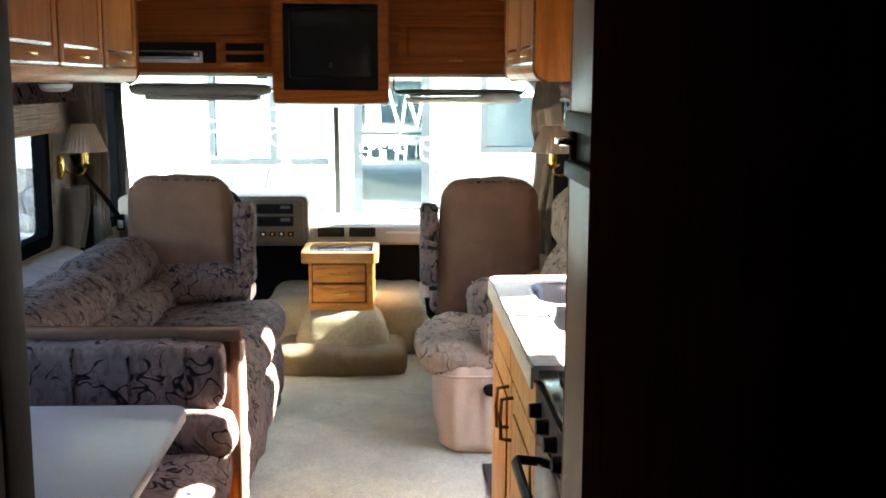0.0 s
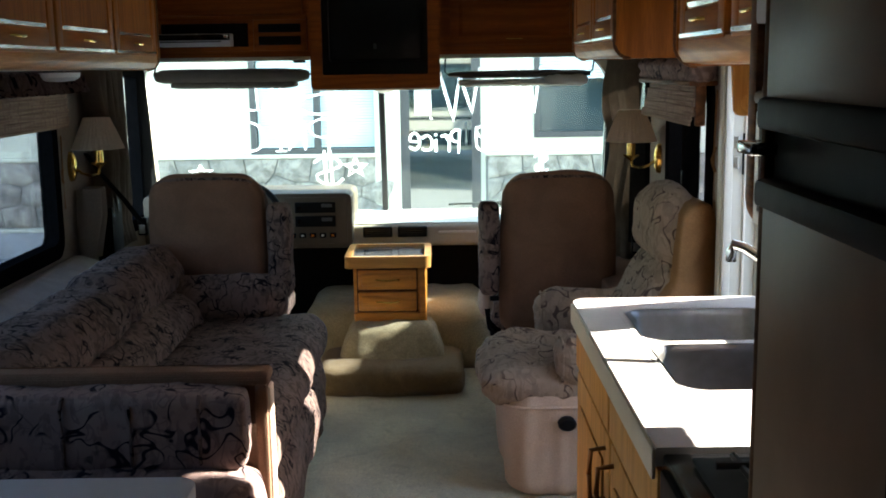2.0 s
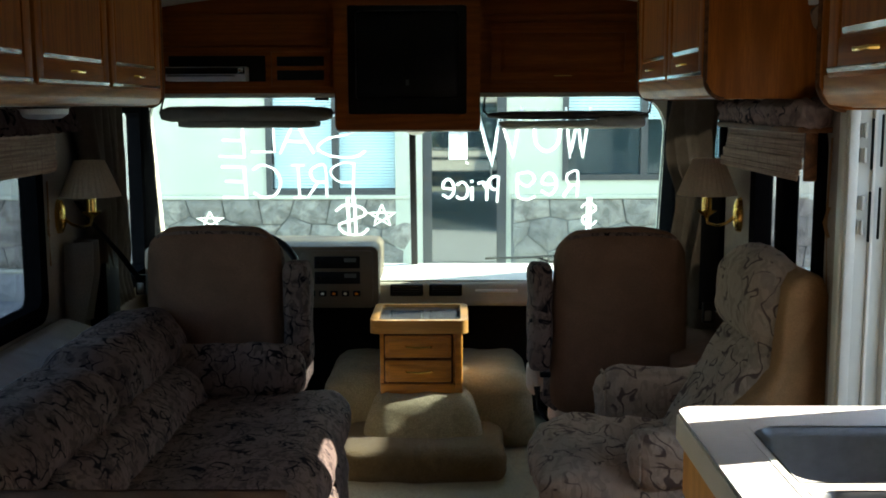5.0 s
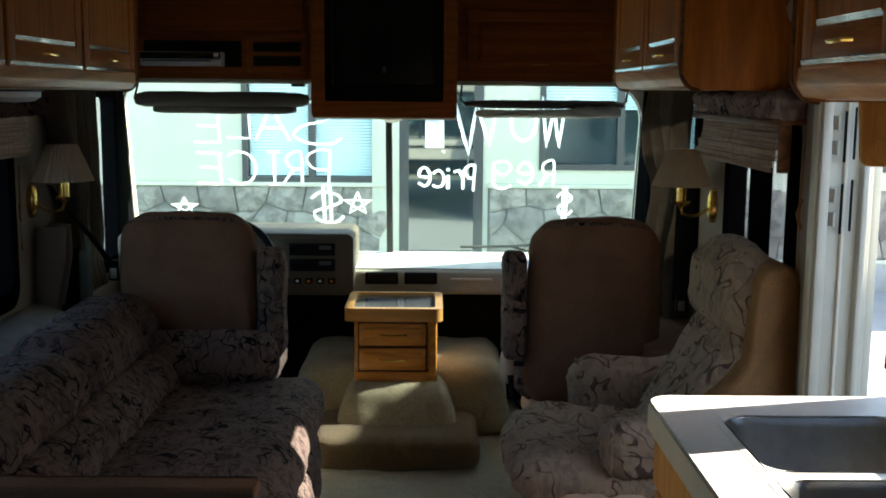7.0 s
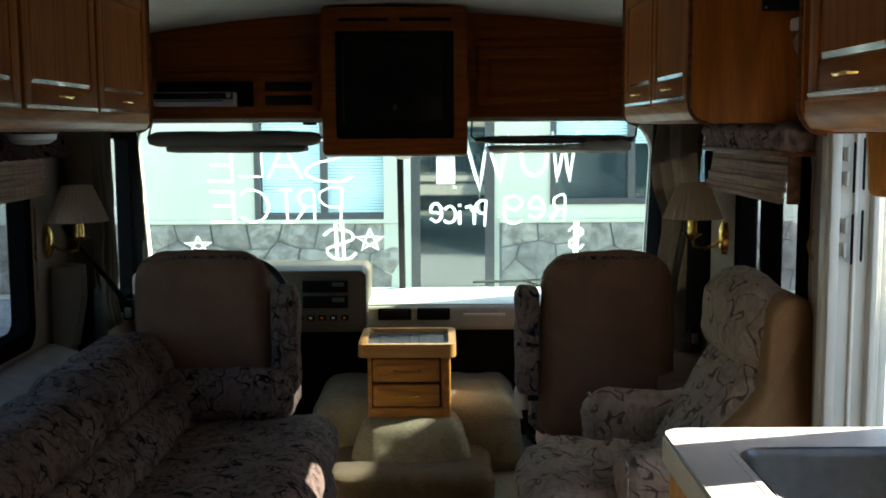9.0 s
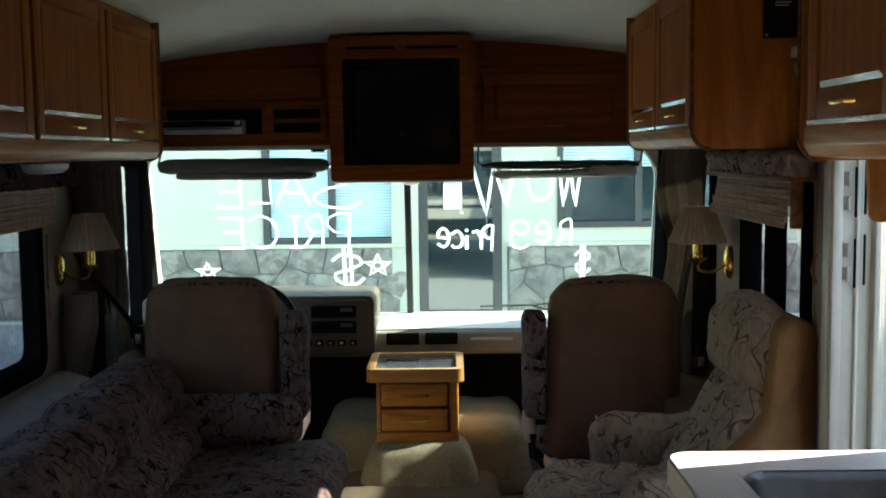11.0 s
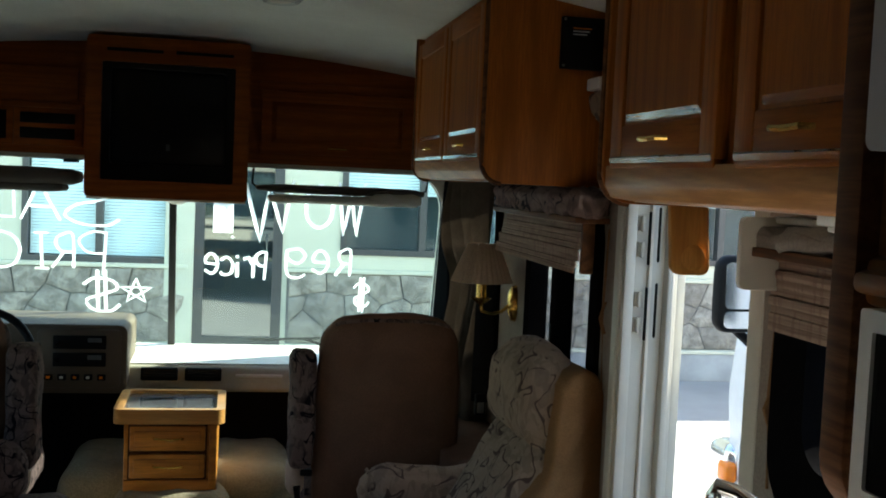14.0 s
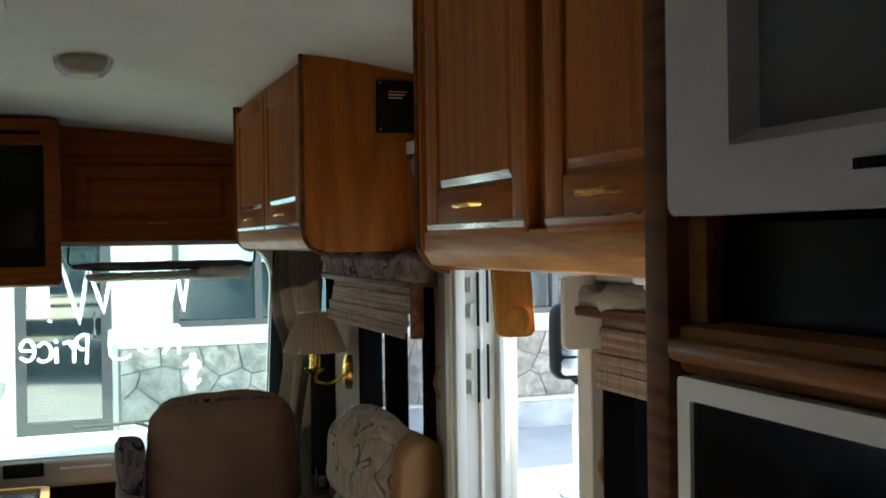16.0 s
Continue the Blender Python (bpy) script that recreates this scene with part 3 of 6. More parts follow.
for _z in (1.222, 1.41):
    for _dz in (-0.030, 0.034):
        _h = part("hinge", box(1.256, 1.276, 3.938, 3.9465, _z + _dz - 0.018, _z + _dz + 0.018, 0.002), DOOR_WHITE, jm, "white strap hinge")
        part("knuckle", lathe(1.265, 3.930, [(0.002, _z + _dz - 0.020), (0.005, _z + _dz - 0.018), (0.005, _z + _dz + 0.018), (0.002, _z + _dz + 0.020)], 10), DOOR_WHITE, _h)
    part("hinge_pin", lathe(1.281, 3.924, [(0.002, _z - 0.068), (0.0038, _z - 0.065), (0.0038, _z + 0.062), (0.002, _z + 0.065)], 10), BLACK, jm, "black hinge rod")
    part("hinge_pin", lathe(1.305, 3.921, [(0.002, _z - 0.060), (0.0036, _z - 0.056), (0.0036, _z + 0.072), (0.002, _z + 0.076)], 10), BLACK, jm, "black hinge rod")
solid("step_well", box(0.70, 1.24, 3.36, 3.96, 0.0, 0.012, 0.004), RUBBER, "black rubber mat at the entry", "mat", kind="structure")

# ---- engine cover and dash ----
ec = thing("engine_cover", (0.07, 5.7, 0), "carpeted tan engine cover, stepped and rounded", "engine cover")
_h = soft(-0.285, 0.415, 5.31, 6.3, -0.02, 0.128, 0.062, 0.0, 0.005, 18)
for v in _h.verts:
    if v.co.y < 5.5:
        v.co.y -= 0.03 * (1 - ((v.co.x - 0.065) / 0.35) ** 2)
part("kick_step", _h, CARPET_BROWN, ec, "brown carpeted kick step")
_h = soft(-0.21, 0.345, 5.46, 6.2, 0.06, 0.285, 0.06, 0.0, 0.004, 14)
for v in _h.verts:
    k = (v.co.z - 0.06) / 0.225
    v.co.x = 0.068 + (v.co.x - 0.068) * (1 - 0.28 * k)
    v.co.y += 0.10 * k * max(0.0, (5.9 - v.co.y) / 0.44)
part("hump", _h, CARPET_TAN, ec)
_h = soft(-0.42, 0.58, 5.72, 6.5, -0.02, 0.335, 0.09, 0.0, 0.005, 14)
for v in _h.verts:
    k = max(0, v.co.z / 0.335)
    v.co.x = 0.08 + (v.co.x - 0.08) * (1 - 0.10 * k)
part("rear_bulk", _h, CARPET_TAN, ec)

db = thing("dashboard", (0.5, 6.3, 0.56), "cream moulded dashboard with pale top", "dashboard")
part("fascia", prism(rounded(6.10, 6.30, 0.57, 0.688, 0.025, 5), "x", -0.16, 1.22, 0.0), DASH, db)
part("top", prism([(6.12, 0.675), (6.58, 0.69), (6.58, 0.705), (6.12, 0.694)], "x", -1.24, 1.24, 0.0), DASH_TOP, db, "pale sunlit dash top", 30)
part("lower_panel", box(-0.62, 1.2, 6.24, 6.40, 0.02, 0.575, 0.01), BLACK, db, "black kick panel")
for _x in (-0.098, 0.085):
    _v = part("air_vent", box(_x, _x + 0.155, 6.088, 6.115, 0.622, 0.678, 0.006), BLACK, db, "black louvred air vent")
    for k in range(4):
        part("louvre", box(_x + 0.012, _x + 0.143, 6.082, 6.09, 0.632 + k * 0.0115, 0.636 + k * 0.0115), BLACK_GLOSS, _v)
part("grab_recess", box(0.30, 0.50, 6.092, 6.112, 0.638, 0.652, 0.004), DASH_TOP, db)
ip = thing("instrument_panel", (-0.65, 6.1, 0.58), "cream instrument pod with black radio and switches", "instrument panel")
part("pod", prism(rounded(-1.22, -0.145, 0.585, 0.872, 0.035, 5), "y", 5.995, 6.40, 0.006), DASH_SHADED, ip)
part("bezel", prism(rounded(-0.50, -0.17, 0.61, 0.852, 0.02, 4), "y", 5.985, 6.0, 0.003), DASH_SHADED, ip)
for _z0, _z1, _l in ((0.772, 0.828, "radio"), (0.70, 0.757, "tape_deck")):
    _r = part(_l, box(-0.437, -0.228, 5.972, 5.99, _z0, _z1, 0.004), BLACK, ip, "black car radio with small display")
    part("display", box(-0.30, -0.245, 5.969, 5.974, _z0 + 0.03, _z1 - 0.008), GREY_SCREEN, _r)
    part("knob", box(-0.425, -0.405, 5.964, 5.974, _z0 + 0.018, _z1 - 0.018, 0.004), BLACK_GLOSS, _r)
for k in range(5):
    _s = part("switch", box(-0.47 + k * 0.052, -0.435 + k * 0.052, 5.976, 5.99, 0.642, 0.668, 0.004), BLACK, ip)
    part("mark", box(-0.46 + k * 0.052, -0.447 + k * 0.052, 5.973, 5.978, 0.65, 0.66), WHITE if k % 2 else AMBER, _s)
sw = thing("steering_wheel", (-0.68, 5.75, 0.78), "black steering wheel on a raked column", "steering wheel")
_ring = [(0.21 * math.cos(a), 0.21 * math.sin(a), 0) for a in [2 * math.pi * k / 36 for k in range(36)]]
_w = sweep(_ring, 0.016, 10, closed=True)
_wm = pose(-0.68, 5.72, 0.762, 62, 0, 0)
bmesh.ops.transform(_w, matrix=_wm, verts=_w.verts)
part("rim", _w, BLACK, sw)
for _a in (-20, 90, 200):
    _s = sweep([(0.03 * math.cos(radians(_a)), 0.03 * math.sin(radians(_a)), -0.02), (0.2 * math.cos(radians(_a)), 0.2 * math.sin(radians(_a)), 0)], 0.016, 8, flat=0.5)
    bmesh.ops.transform(_s, matrix=_wm, verts=_s.verts)
    part("spoke", _s, BLACK, sw)
_s = lathe(0, 0, [(0.02, -0.35), (0.03, -0.3), (0.035, -0.06), (0.07, -0.04), (0.07, 0.0), (0.05, 0.015)], 20)
bmesh.ops.transform(_s, matrix=_wm, verts=_s.verts)
part("hub", _s, BLACK, sw)

# ---- drawer chest on the engine cover ----
ch = thing("drawer_chest", (0.06, 5.8, 0.28), "small oak chest of two drawers with a tray top", "drawer chest")
part("body", box(-0.118, 0.238, 5.64, 5.97, 0.275, 0.552, 0.006), OAK_AMBER, ch)
# Thin dark sheet behind the drawers paints the shade in their gaps.
part("reveal", box(-0.101, 0.197, 5.634, 5.6405, 0.324, 0.541), OAK_DARK, ch, "dark brown sheet for the shade in the drawer gaps", None)
part("top", ring("z", 0.548, 0.605, rounded(-0.157, 0.262, 5.60, 6.0, 0.035, 5), rounded(-0.125, 0.230, 5.632, 5.968, 0.02, 5)), OAK_PALE_X, ch, "pale rounded oak rim")
part("tray", box(-0.13, 0.235, 5.625, 5.975, 0.56, 0.592), TRAY, ch, "dark glossy inset tray")
for _z0, _z1 in ((0.438, 0.535), (0.330, 0.425)):
    _dr = part("drawer", box(-0.095, 0.19, 5.622, 5.645, _z0, _z1, 0.007), OAK_AMBER, ch)
    part("drawer_panel", box(-0.078, 0.172, 5.617, 5.626, _z0 + 0.018, _z1 - 0.018, 0.005), OAK_AMBER, _dr)
    _z = (_z0 + _z1) / 2 + 0.004
    part("handle", sweep([(-0.005, 5.618, _z), (-0.003, 5.604, _z), (0.05, 5.600, _z - 0.004), (0.103, 5.604, _z), (0.105, 5.618, _z)], 0.004, 6), BRASS, _dr, "thin brass pull")
    part("pull_end", lathe(0.104, 5.604, [(0.001, _z - 0.007), (0.006, _z - 0.004), (0.006, _z + 0.004), (0.001, _z + 0.007)], 8), BRASS, _dr)
part("corner_post", box(0.205, 0.236, 5.625, 5.645, 0.29, 0.548, 0.006), OAK_AMBER, ch)
part("base_rail", box(-0.115, 0.235, 5.628, 5.645, 0.277, 0.322, 0.004), OAK_AMBER, ch)

# ---- captain's seats ----
def captain_seat(name, x0, x1, top, arm_side, label):
    """Forward-facing cab seat seen from behind, one armrest folded up."""
    s = thing(name, ((x0 + x1) / 2, 5.3, 0), label, "captain seat", "cab seats")
    b = soft(x0, x1, 5.04, 5.16, 0.36, top, 0.055, 0.012, 0.003, 16)
    for v in b.verts:
        k = (v.co.z - 0.36) / (top - 0.36)
        cx = (x0 + x1) / 2
        v.co.x = cx + (v.co.x - cx) * (1 - 0.06 * k * k - (0.10 * max(0, (k - 0.88) / 0.12) ** 2))
        v.co.y -= 0.05 * k
        v.co.z -= 0.02 * abs((v.co.x - cx) / (x1 - x0) * 2) ** 3 * k
    part("backrest_shell", b, VELOUR, s, "plain beige velour back panel")
    f = soft(x0 + 0.02, x1 - 0.02, 5.13, 5.24, 0.40, top - 0.05, 0.05, 0.02, 0.006, 16)
    for v in f.verts:
        v.co.y -= 0.05 * (v.co.z - 0.36) / 0.7
    part("backrest_cushion", f, FLORAL, s, "floral front cushion edge")
    r = []
    for k in range(25):
        u = k / 24
        px = (x0 + x1) / 2 + (u - 0.5) * (x1 - x0) * 0.80
        pz = top - 0.010 - 0.018 * abs(2 * u - 1) ** 4
        r.append((px, 5.01, pz))
    part("piping", sweep(r, 0.007, 6), FLORAL, s, "patterned welt along the top edge")
    part("seat", soft(x0 - 0.02, x1 + 0.02, 5.12, 5.66, 0.34, 0.50, 0.06, 0.02, 0.006, 12), FLORAL, s)
    part("pedestal", soft(x0 + 0.02, x1 - 0.02, 5.10, 5.52, 0.0, 0.36, 0.04, 0.0, 0.004, 10), SKIRT, s, "cream vinyl skirted pedestal")
    ax0, ax1 = (x0 - 0.092, x0 - 0.010) if arm_side < 0 else (x1 + 0.008, x1 + 0.100)
    a = soft(ax0, ax1, 4.98, 5.12, 0.545, top - 0.125, 0.022, 0.004, 0.004, 12)
    part("armrest", a, FLORAL, s, "floral armrest folded upright")
    ob = arm_side < 0
    kx = ax0 + 0.05
    part("hinge_cover", soft(ax0 + 0.0, ax1 - 0.03, 5.02, 5.12, 0.44, 0.56, 0.03, 0.005, 0.003, 8), SKIRT, s, "cream moulded hinge cover")
    if ob:
        part("lever", sweep([(kx - 0.02, 5.0, 0.48), (kx - 0.015, 4.985, 0.40), (kx + 0.03, 4.985, 0.34), (kx + 0.045, 4.985, 0.31)], [0.014, 0.016, 0.012, 0.018], 8, flat=0.5), BLACK, s, "black recline lever")
        part("clip", box(kx - 0.01, kx + 0.03, 4.99, 5.01, 0.515, 0.535, 0.004), BLACK, s)
    return s


captain_seat("driver_seat", -0.935, -0.43, 1.065, 1, "beige velour captain seat behind the wheel")
captain_seat("passenger_seat", 0.57, 1.06, 1.055, -1, "beige velour captain seat on the passenger side")

# ---- barrel armchair against the right wall, facing across the aisle ----
def draped(x0, x1, y0, y1, z0, z1, r, fold):
    """A cloth skirt hanging in shallow folds, a little narrower at the hem."""
    b = bmesh.new()
    loops = []
    n = 14
    for k in range(n + 1):
        u = k / n
        z = z1 + (z0 - z1) * u
        ins = 0.012 + 0.022 * u ** 2 + (0.03 * max(0.0, (u - 0.93) / 0.07) ** 2) - 0.012 * math.sin(min(1, u * 6) * math.pi / 2)
        o = rounded(x0 + ins, x1 - ins, y0 + ins, y1 - ins, r, 10)
        # even points along the outline
        pts = [Vector(p) for p in o]
        out = []
        for a, c in zip(pts, pts[1:] + pts[:1]):
            m = max(1, int((c - a).length / 0.016))
            m = 30 if (c - a).length > 0.2 else 1
            for q in range(m):
                out.append(a.lerp(c, q / m))
        ctr = Vector(((x0 + x1) / 2, (y0 + y1) / 2))
        row = []
        for q, p in enumerate(out):
            w = noise.noise(Vector((p.x * 9, p.y * 9, z * 1.6))) * fold * (0.25 + u) + noise.noise(Vector((p.x * 26, p.y * 26, z * 4))) * fold * 0.4
            d = (p - ctr).normalized()
            row.append(b.verts.new((p.x + d.x * w, p.y + d.y * w, z)))
        loops.append(row)
    for a, c in zip(loops, loops[1:]):
        for q in range(len(a)):
            b.faces.new((a[q], a[(q + 1) % len(a)], c[(q + 1) % len(a)], c[q]))
    b.faces.new(loops[0])
    b.faces.new(loops[-1])
    return b


bc = thing("armchair", (0.85, 4.45, 0), "cream floral swivel armchair with skirted base", "armchair")
part("base_skirt", draped(0.515, 1.13, 4.07, 4.73, 0.0, 0.375, 0.10, 0.022), SKIRT, bc, "cream cloth skirted base", 60)
_hem = [(p[0], p[1], 0.338) for p in rounded(0.512, 1.13, 4.067, 4.733, 0.10, 6)]
part("skirt_seam", sweep(_hem, 0.005, 6, closed=True), SKIRT, bc, "corded seam below the cushion")
_b = soft(0.465, 1.04, 4.09, 4.72, 0.325, 0.462, 0.066, 0.016, 0.010, 20, 10)
for v in _b.verts:
    # buttoned hollow with creases running out of it
    dx, dy = v.co.x - 0.80, v.co.y - 4.42
    dd = math.hypot(dx, dy)
    if v.co.z > 0.40:
        v.co.z += -0.022 * math.exp(-(dd / 0.09) ** 2) + 0.007 * math.sin(math.atan2(dy, dx) * 9) * math.exp(-((dd - 0.14) / 0.1) ** 2)
part("seat", _b, FLORAL_PALE, bc, "quilted floral seat cushion")
_b = soft(1.00, 1.22, 4.13, 4.62, 0.42, 0.87, 0.07, 0.0, 0.005, 30, 9)
for v in _b.verts:
    u = (1.22 - v.co.x) / 0.22
    xf = 1.085 - 0.60 * max(0.0, 0.82 - v.co.z)
    v.co.x = 1.22 - u * (1.22 - xf)
    gather = math.exp(-((v.co.z - 0.77) / 0.075) ** 2)
    crease = math.sin(v.co.x * 85 + 3 * math.sin(v.co.z * 23) + v.co.y * 21)
    v.co.y -= 0.012 * gather * crease * (1 if v.co.y < 4.3 else 0)
    v.co.x += 0.010 * gather * math.sin(v.co.y * 80 + 4 * math.sin(v.co.z * 19)) * u
part("back_cushion", _b, FLORAL_PALE, bc, "gathered floral lower back cushion")
_b = soft(1.055, 1.232, 4.135, 4.63, 0.775, 1.078, 0.088, 0.008, 0.005, 26, 8)
for v in _b.verts:
    k = (v.co.z - 0.775) / 0.303
    low = max(0.0, 0.42 - k) / 0.42
    v.co.x += 0.04 * low * low * (1.236 - v.co.x) / 0.18
    v.co.z -= 0.04 * max(0.0, (v.co.x - 1.15) / 0.09) ** 1.5 * max(0.0, k) + 0.035 * max(0.0, k) * abs((v.co.y - 4.37) / 0.26) ** 3
    v.co.y += 0.006 * low * math.sin(v.co.x * 95) * (1 if v.co.y < 4.3 else 0)
part("head_cushion", _b, FLORAL_PALE, bc, "plump floral head cushion")
# wing: a padded board whose front edge sweeps forward into the seat
_edge = [(1.118, 0.95), (1.110, 0.88), (1.108, 0.82), (1.096, 0.765), (1.068, 0.72), (1.02, 0.67), (0.965, 0.61), (0.925, 0.52), (0.90, 0.36), (0.895, 0.10)]
_wing = [(1.237, 0.10), (1.237, 1.0), (1.224, 1.036), (1.19, 1.05), (1.15, 1.036), (1.126, 1.0)] + _edge
_b = BM()
_lay = []
for _y, _s in ((4.185, 1.0), (4.09, 1.0), (4.068, 0.985), (4.056, 0.955), (4.050, 0.90)):
    _lay.append([_b.verts.new((1.237 - (1.237 - p[0]) * _s - (0.0 if _s == 1.0 else 0.0), _y + 0.02 * max(0.0, (p[1] - 0.1) / 0.9) ** 2, 0.56 + (p[1] - 0.56) * (1 - (1 - _s) * 0.35))) for p in _wing])
for a, c in zip(_lay, _lay[1:]):
    for k in range(len(a)):
        _b.faces.new((a[k], a[(k + 1) % len(a)], c[(k + 1) % len(a)], c[k]))
_b.faces.new(_lay[0])
_b.faces.new(_lay[-1])
part("side_panel", _b, VELOUR_TAN, bc, "plain tan velour wing side", 70)
for _y0, _y1, _x0, _z1 in ((4.69, 4.80, 0.70, 0.61), (4.07, 4.21, 0.715, 0.575)):
    _a = part("armrest", soft(_x0, 1.10, _y0, _y1, 0.405, _z1, 0.05, 0.012, 0.006, 12, 12), FLORAL_PALE, bc)
    _p = [(_x0 + 0.012, p[0], p[1]) for p in rounded(_y0 + 0.004, _y1 - 0.004, 0.412, _z1 - 0.006, 0.042, 5)]
    part("piping", sweep(_p, 0.0045, 6, closed=True), FLORAL_PALE, _a, "corded welt on the arm front")
_k = lathe(0, 0, [(0.001, -0.03), (0.026, -0.03), (0.032, -0.022), (0.032, 0.012), (0.024, 0.02), (0.001, 0.022)], 18)
for v in _k.verts:
    v.co = Vector((0.74 + v.co.x, 4.068 + v.co.z, 0.285 + v.co.y * 0.75))
part("knob", _k, BLACK, bc, "black adjusting knob")

# ---- sofa along the left wall ----
so = thing("sofa", (-0.7, 4.0, 0), "long mauve floral sofa below the window", "sofa")
_b = soft(-1.18, -0.175, 3.16, 4.98, 0.29, 0.475, 0.085, 0.012, 0.008, 26, 6)
for v in _b.verts:
    v.co.z += 0.02 * math.sin((v.co.x + 1.0) * 2.4)
part("seat_cushion", _b, FLORAL, so, "deep floral seat cushion")
part("front_drop", soft(-0.42, -0.185, 3.18, 4.93, 0.02, 0.34, 0.06, 0.02, 0.01, 18, 6), FLORAL, so, "floral draped front panel")
for _y0, _y1, _dz in ((3.12, 4.23, -0.012), (4.18, 5.03, 0.006)):
    _b = soft(-1.045, -0.775, _y0, _y1, 0.575, 0.782 + _dz, 0.10, 0.006, 0.004, 44, 7, seed=_y0)
    for v in _b.verts:
        v.co.x -= 0.16 * (v.co.z - 0.68)
        ends = min(1.0, min(v.co.y - _y0, _y1 - v.co.y) / 0.16)
        v.co.z -= 0.022 * (1 - ends) ** 2 * (1 if v.co.z > 0.66 else 0)
        # puckers running down from the welt
        g = math.sin(v.co.y * 78 + 3 * math.sin(v.co.y * 11) + 5 * math.sin(v.co.z * 8))
        v.co.x += 0.0045 * g * max(0.0, 1 - abs(v.co.z - 0.66) / 0.12)
        v.co.z += 0.003 * g * (1 if v.co.z > 0.72 else 0)
    part("upper_back_cushion", _b, FLORAL, so, "rolled floral upper back cushion")
_b = soft(-1.03, -0.70, 3.13, 4.99, 0.40, 0.615, 0.09, 0.006, 0.006, 40, 7)
for v in _b.verts:
    v.co.x += 0.20 * max(0.0, 0.60 - v.co.z) * (1 if v.co.x > -0.86 else 0)
    g = math.sin(v.co.y * 40 + 3 * math.sin(v.co.y * 6))
    v.co.x += 0.004 * g * abs(g)
part("lower_back_cushion", _b, FLORAL, so, "floral lower back cushion")
_b = soft(-1.05, -0.335, 4.79, 4.96, 0.475, 0.665, 0.085, 0.006, 0.008, 16, 9)
part("bolster", _b, FLORAL, so, "floral bolster arm at the cab end")

# ---- dinette bench and table ----
be = thing("dinette_bench", (-0.7, 2.95, 0), "floral dinette bench with a cream-edged end panel", "bench")
part("back_panel", box(-1.22, -0.145, 3.105, 3.155, 0.0, 0.735, 0.004), VELOUR, be, "mauve-brown covered back board")
part("top_rail", prism(rounded(3.085, 3.17, 0.732, 0.765, 0.014, 4), "x", -1.22, -0.122, 0.010), VELOUR, be, "brown padded top rail")
part("end_post", box(-0.158, -0.126, 3.09, 3.166, 0.0, 0.735, 0.010), VELOUR, be, "brown covered end post")
part("end_cap", box(-0.150, -0.119, 3.100, 3.156, 0.02, 0.725, 0.006), SKIRT, be, "cream edge strip")
part("upper_cushion", soft(-1.20, -0.170, 2.985, 3.105, 0.545, 0.738, 0.020, 0.006, 0.005, 24, 9), FLORAL_DINE, be, "floral upper back cushion with vertical pleats")
for k in range(6):
    _x = -1.1 + k * 0.165
    part("pleat", sweep([(_x, 3.0, 0.735), (_x, 2.976, 0.71), (_x + 0.004, 2.970, 0.64), (_x, 2.978, 0.575), (_x, 3.0, 0.55)], 0.005, 6), FLORAL, be)
part("lower_cushion", soft(-1.20, -0.155, 2.93, 3.10, 0.40, 0.545, 0.04, 0.015, 0.008, 18, 9), FLORAL_DINE, be)
part("seat_cushion", soft(-1.20, -0.15, 2.52, 3.06, 0.29, 0.425, 0.055, 0.015, 0.007, 20, 8), FLORAL_DINE, be)
part("box_base", box(-1.20, -0.19, 2.58, 3.10, 0.0, 0.29, 0.006), OAK_Z, be)
tb = thing("dinette_table", (-0.72, 2.3, 0), "pale laminate dinette table", "table")
part("tabletop", prism(rounded(-1.235, -0.205, 1.86, 2.675, (0.01, 0.06, 0.05, 0.01), 6), "z", 0.628, 0.66, 0.004), TABLE_LAM, tb)
part("pedestal_leg", lathe(-0.62, 2.25, [(0.16, 0.0), (0.16, 0.015), (0.04, 0.03), (0.035, 0.6), (0.12, 0.628)], 20), STEEL, tb)

# ---- overhead cabinets ----
OAK_FASCIA = wood("varnished_valance", "y", (0.50, 0.24, 0.075), (0.40, 0.17, 0.045), 0.45, 0.08)

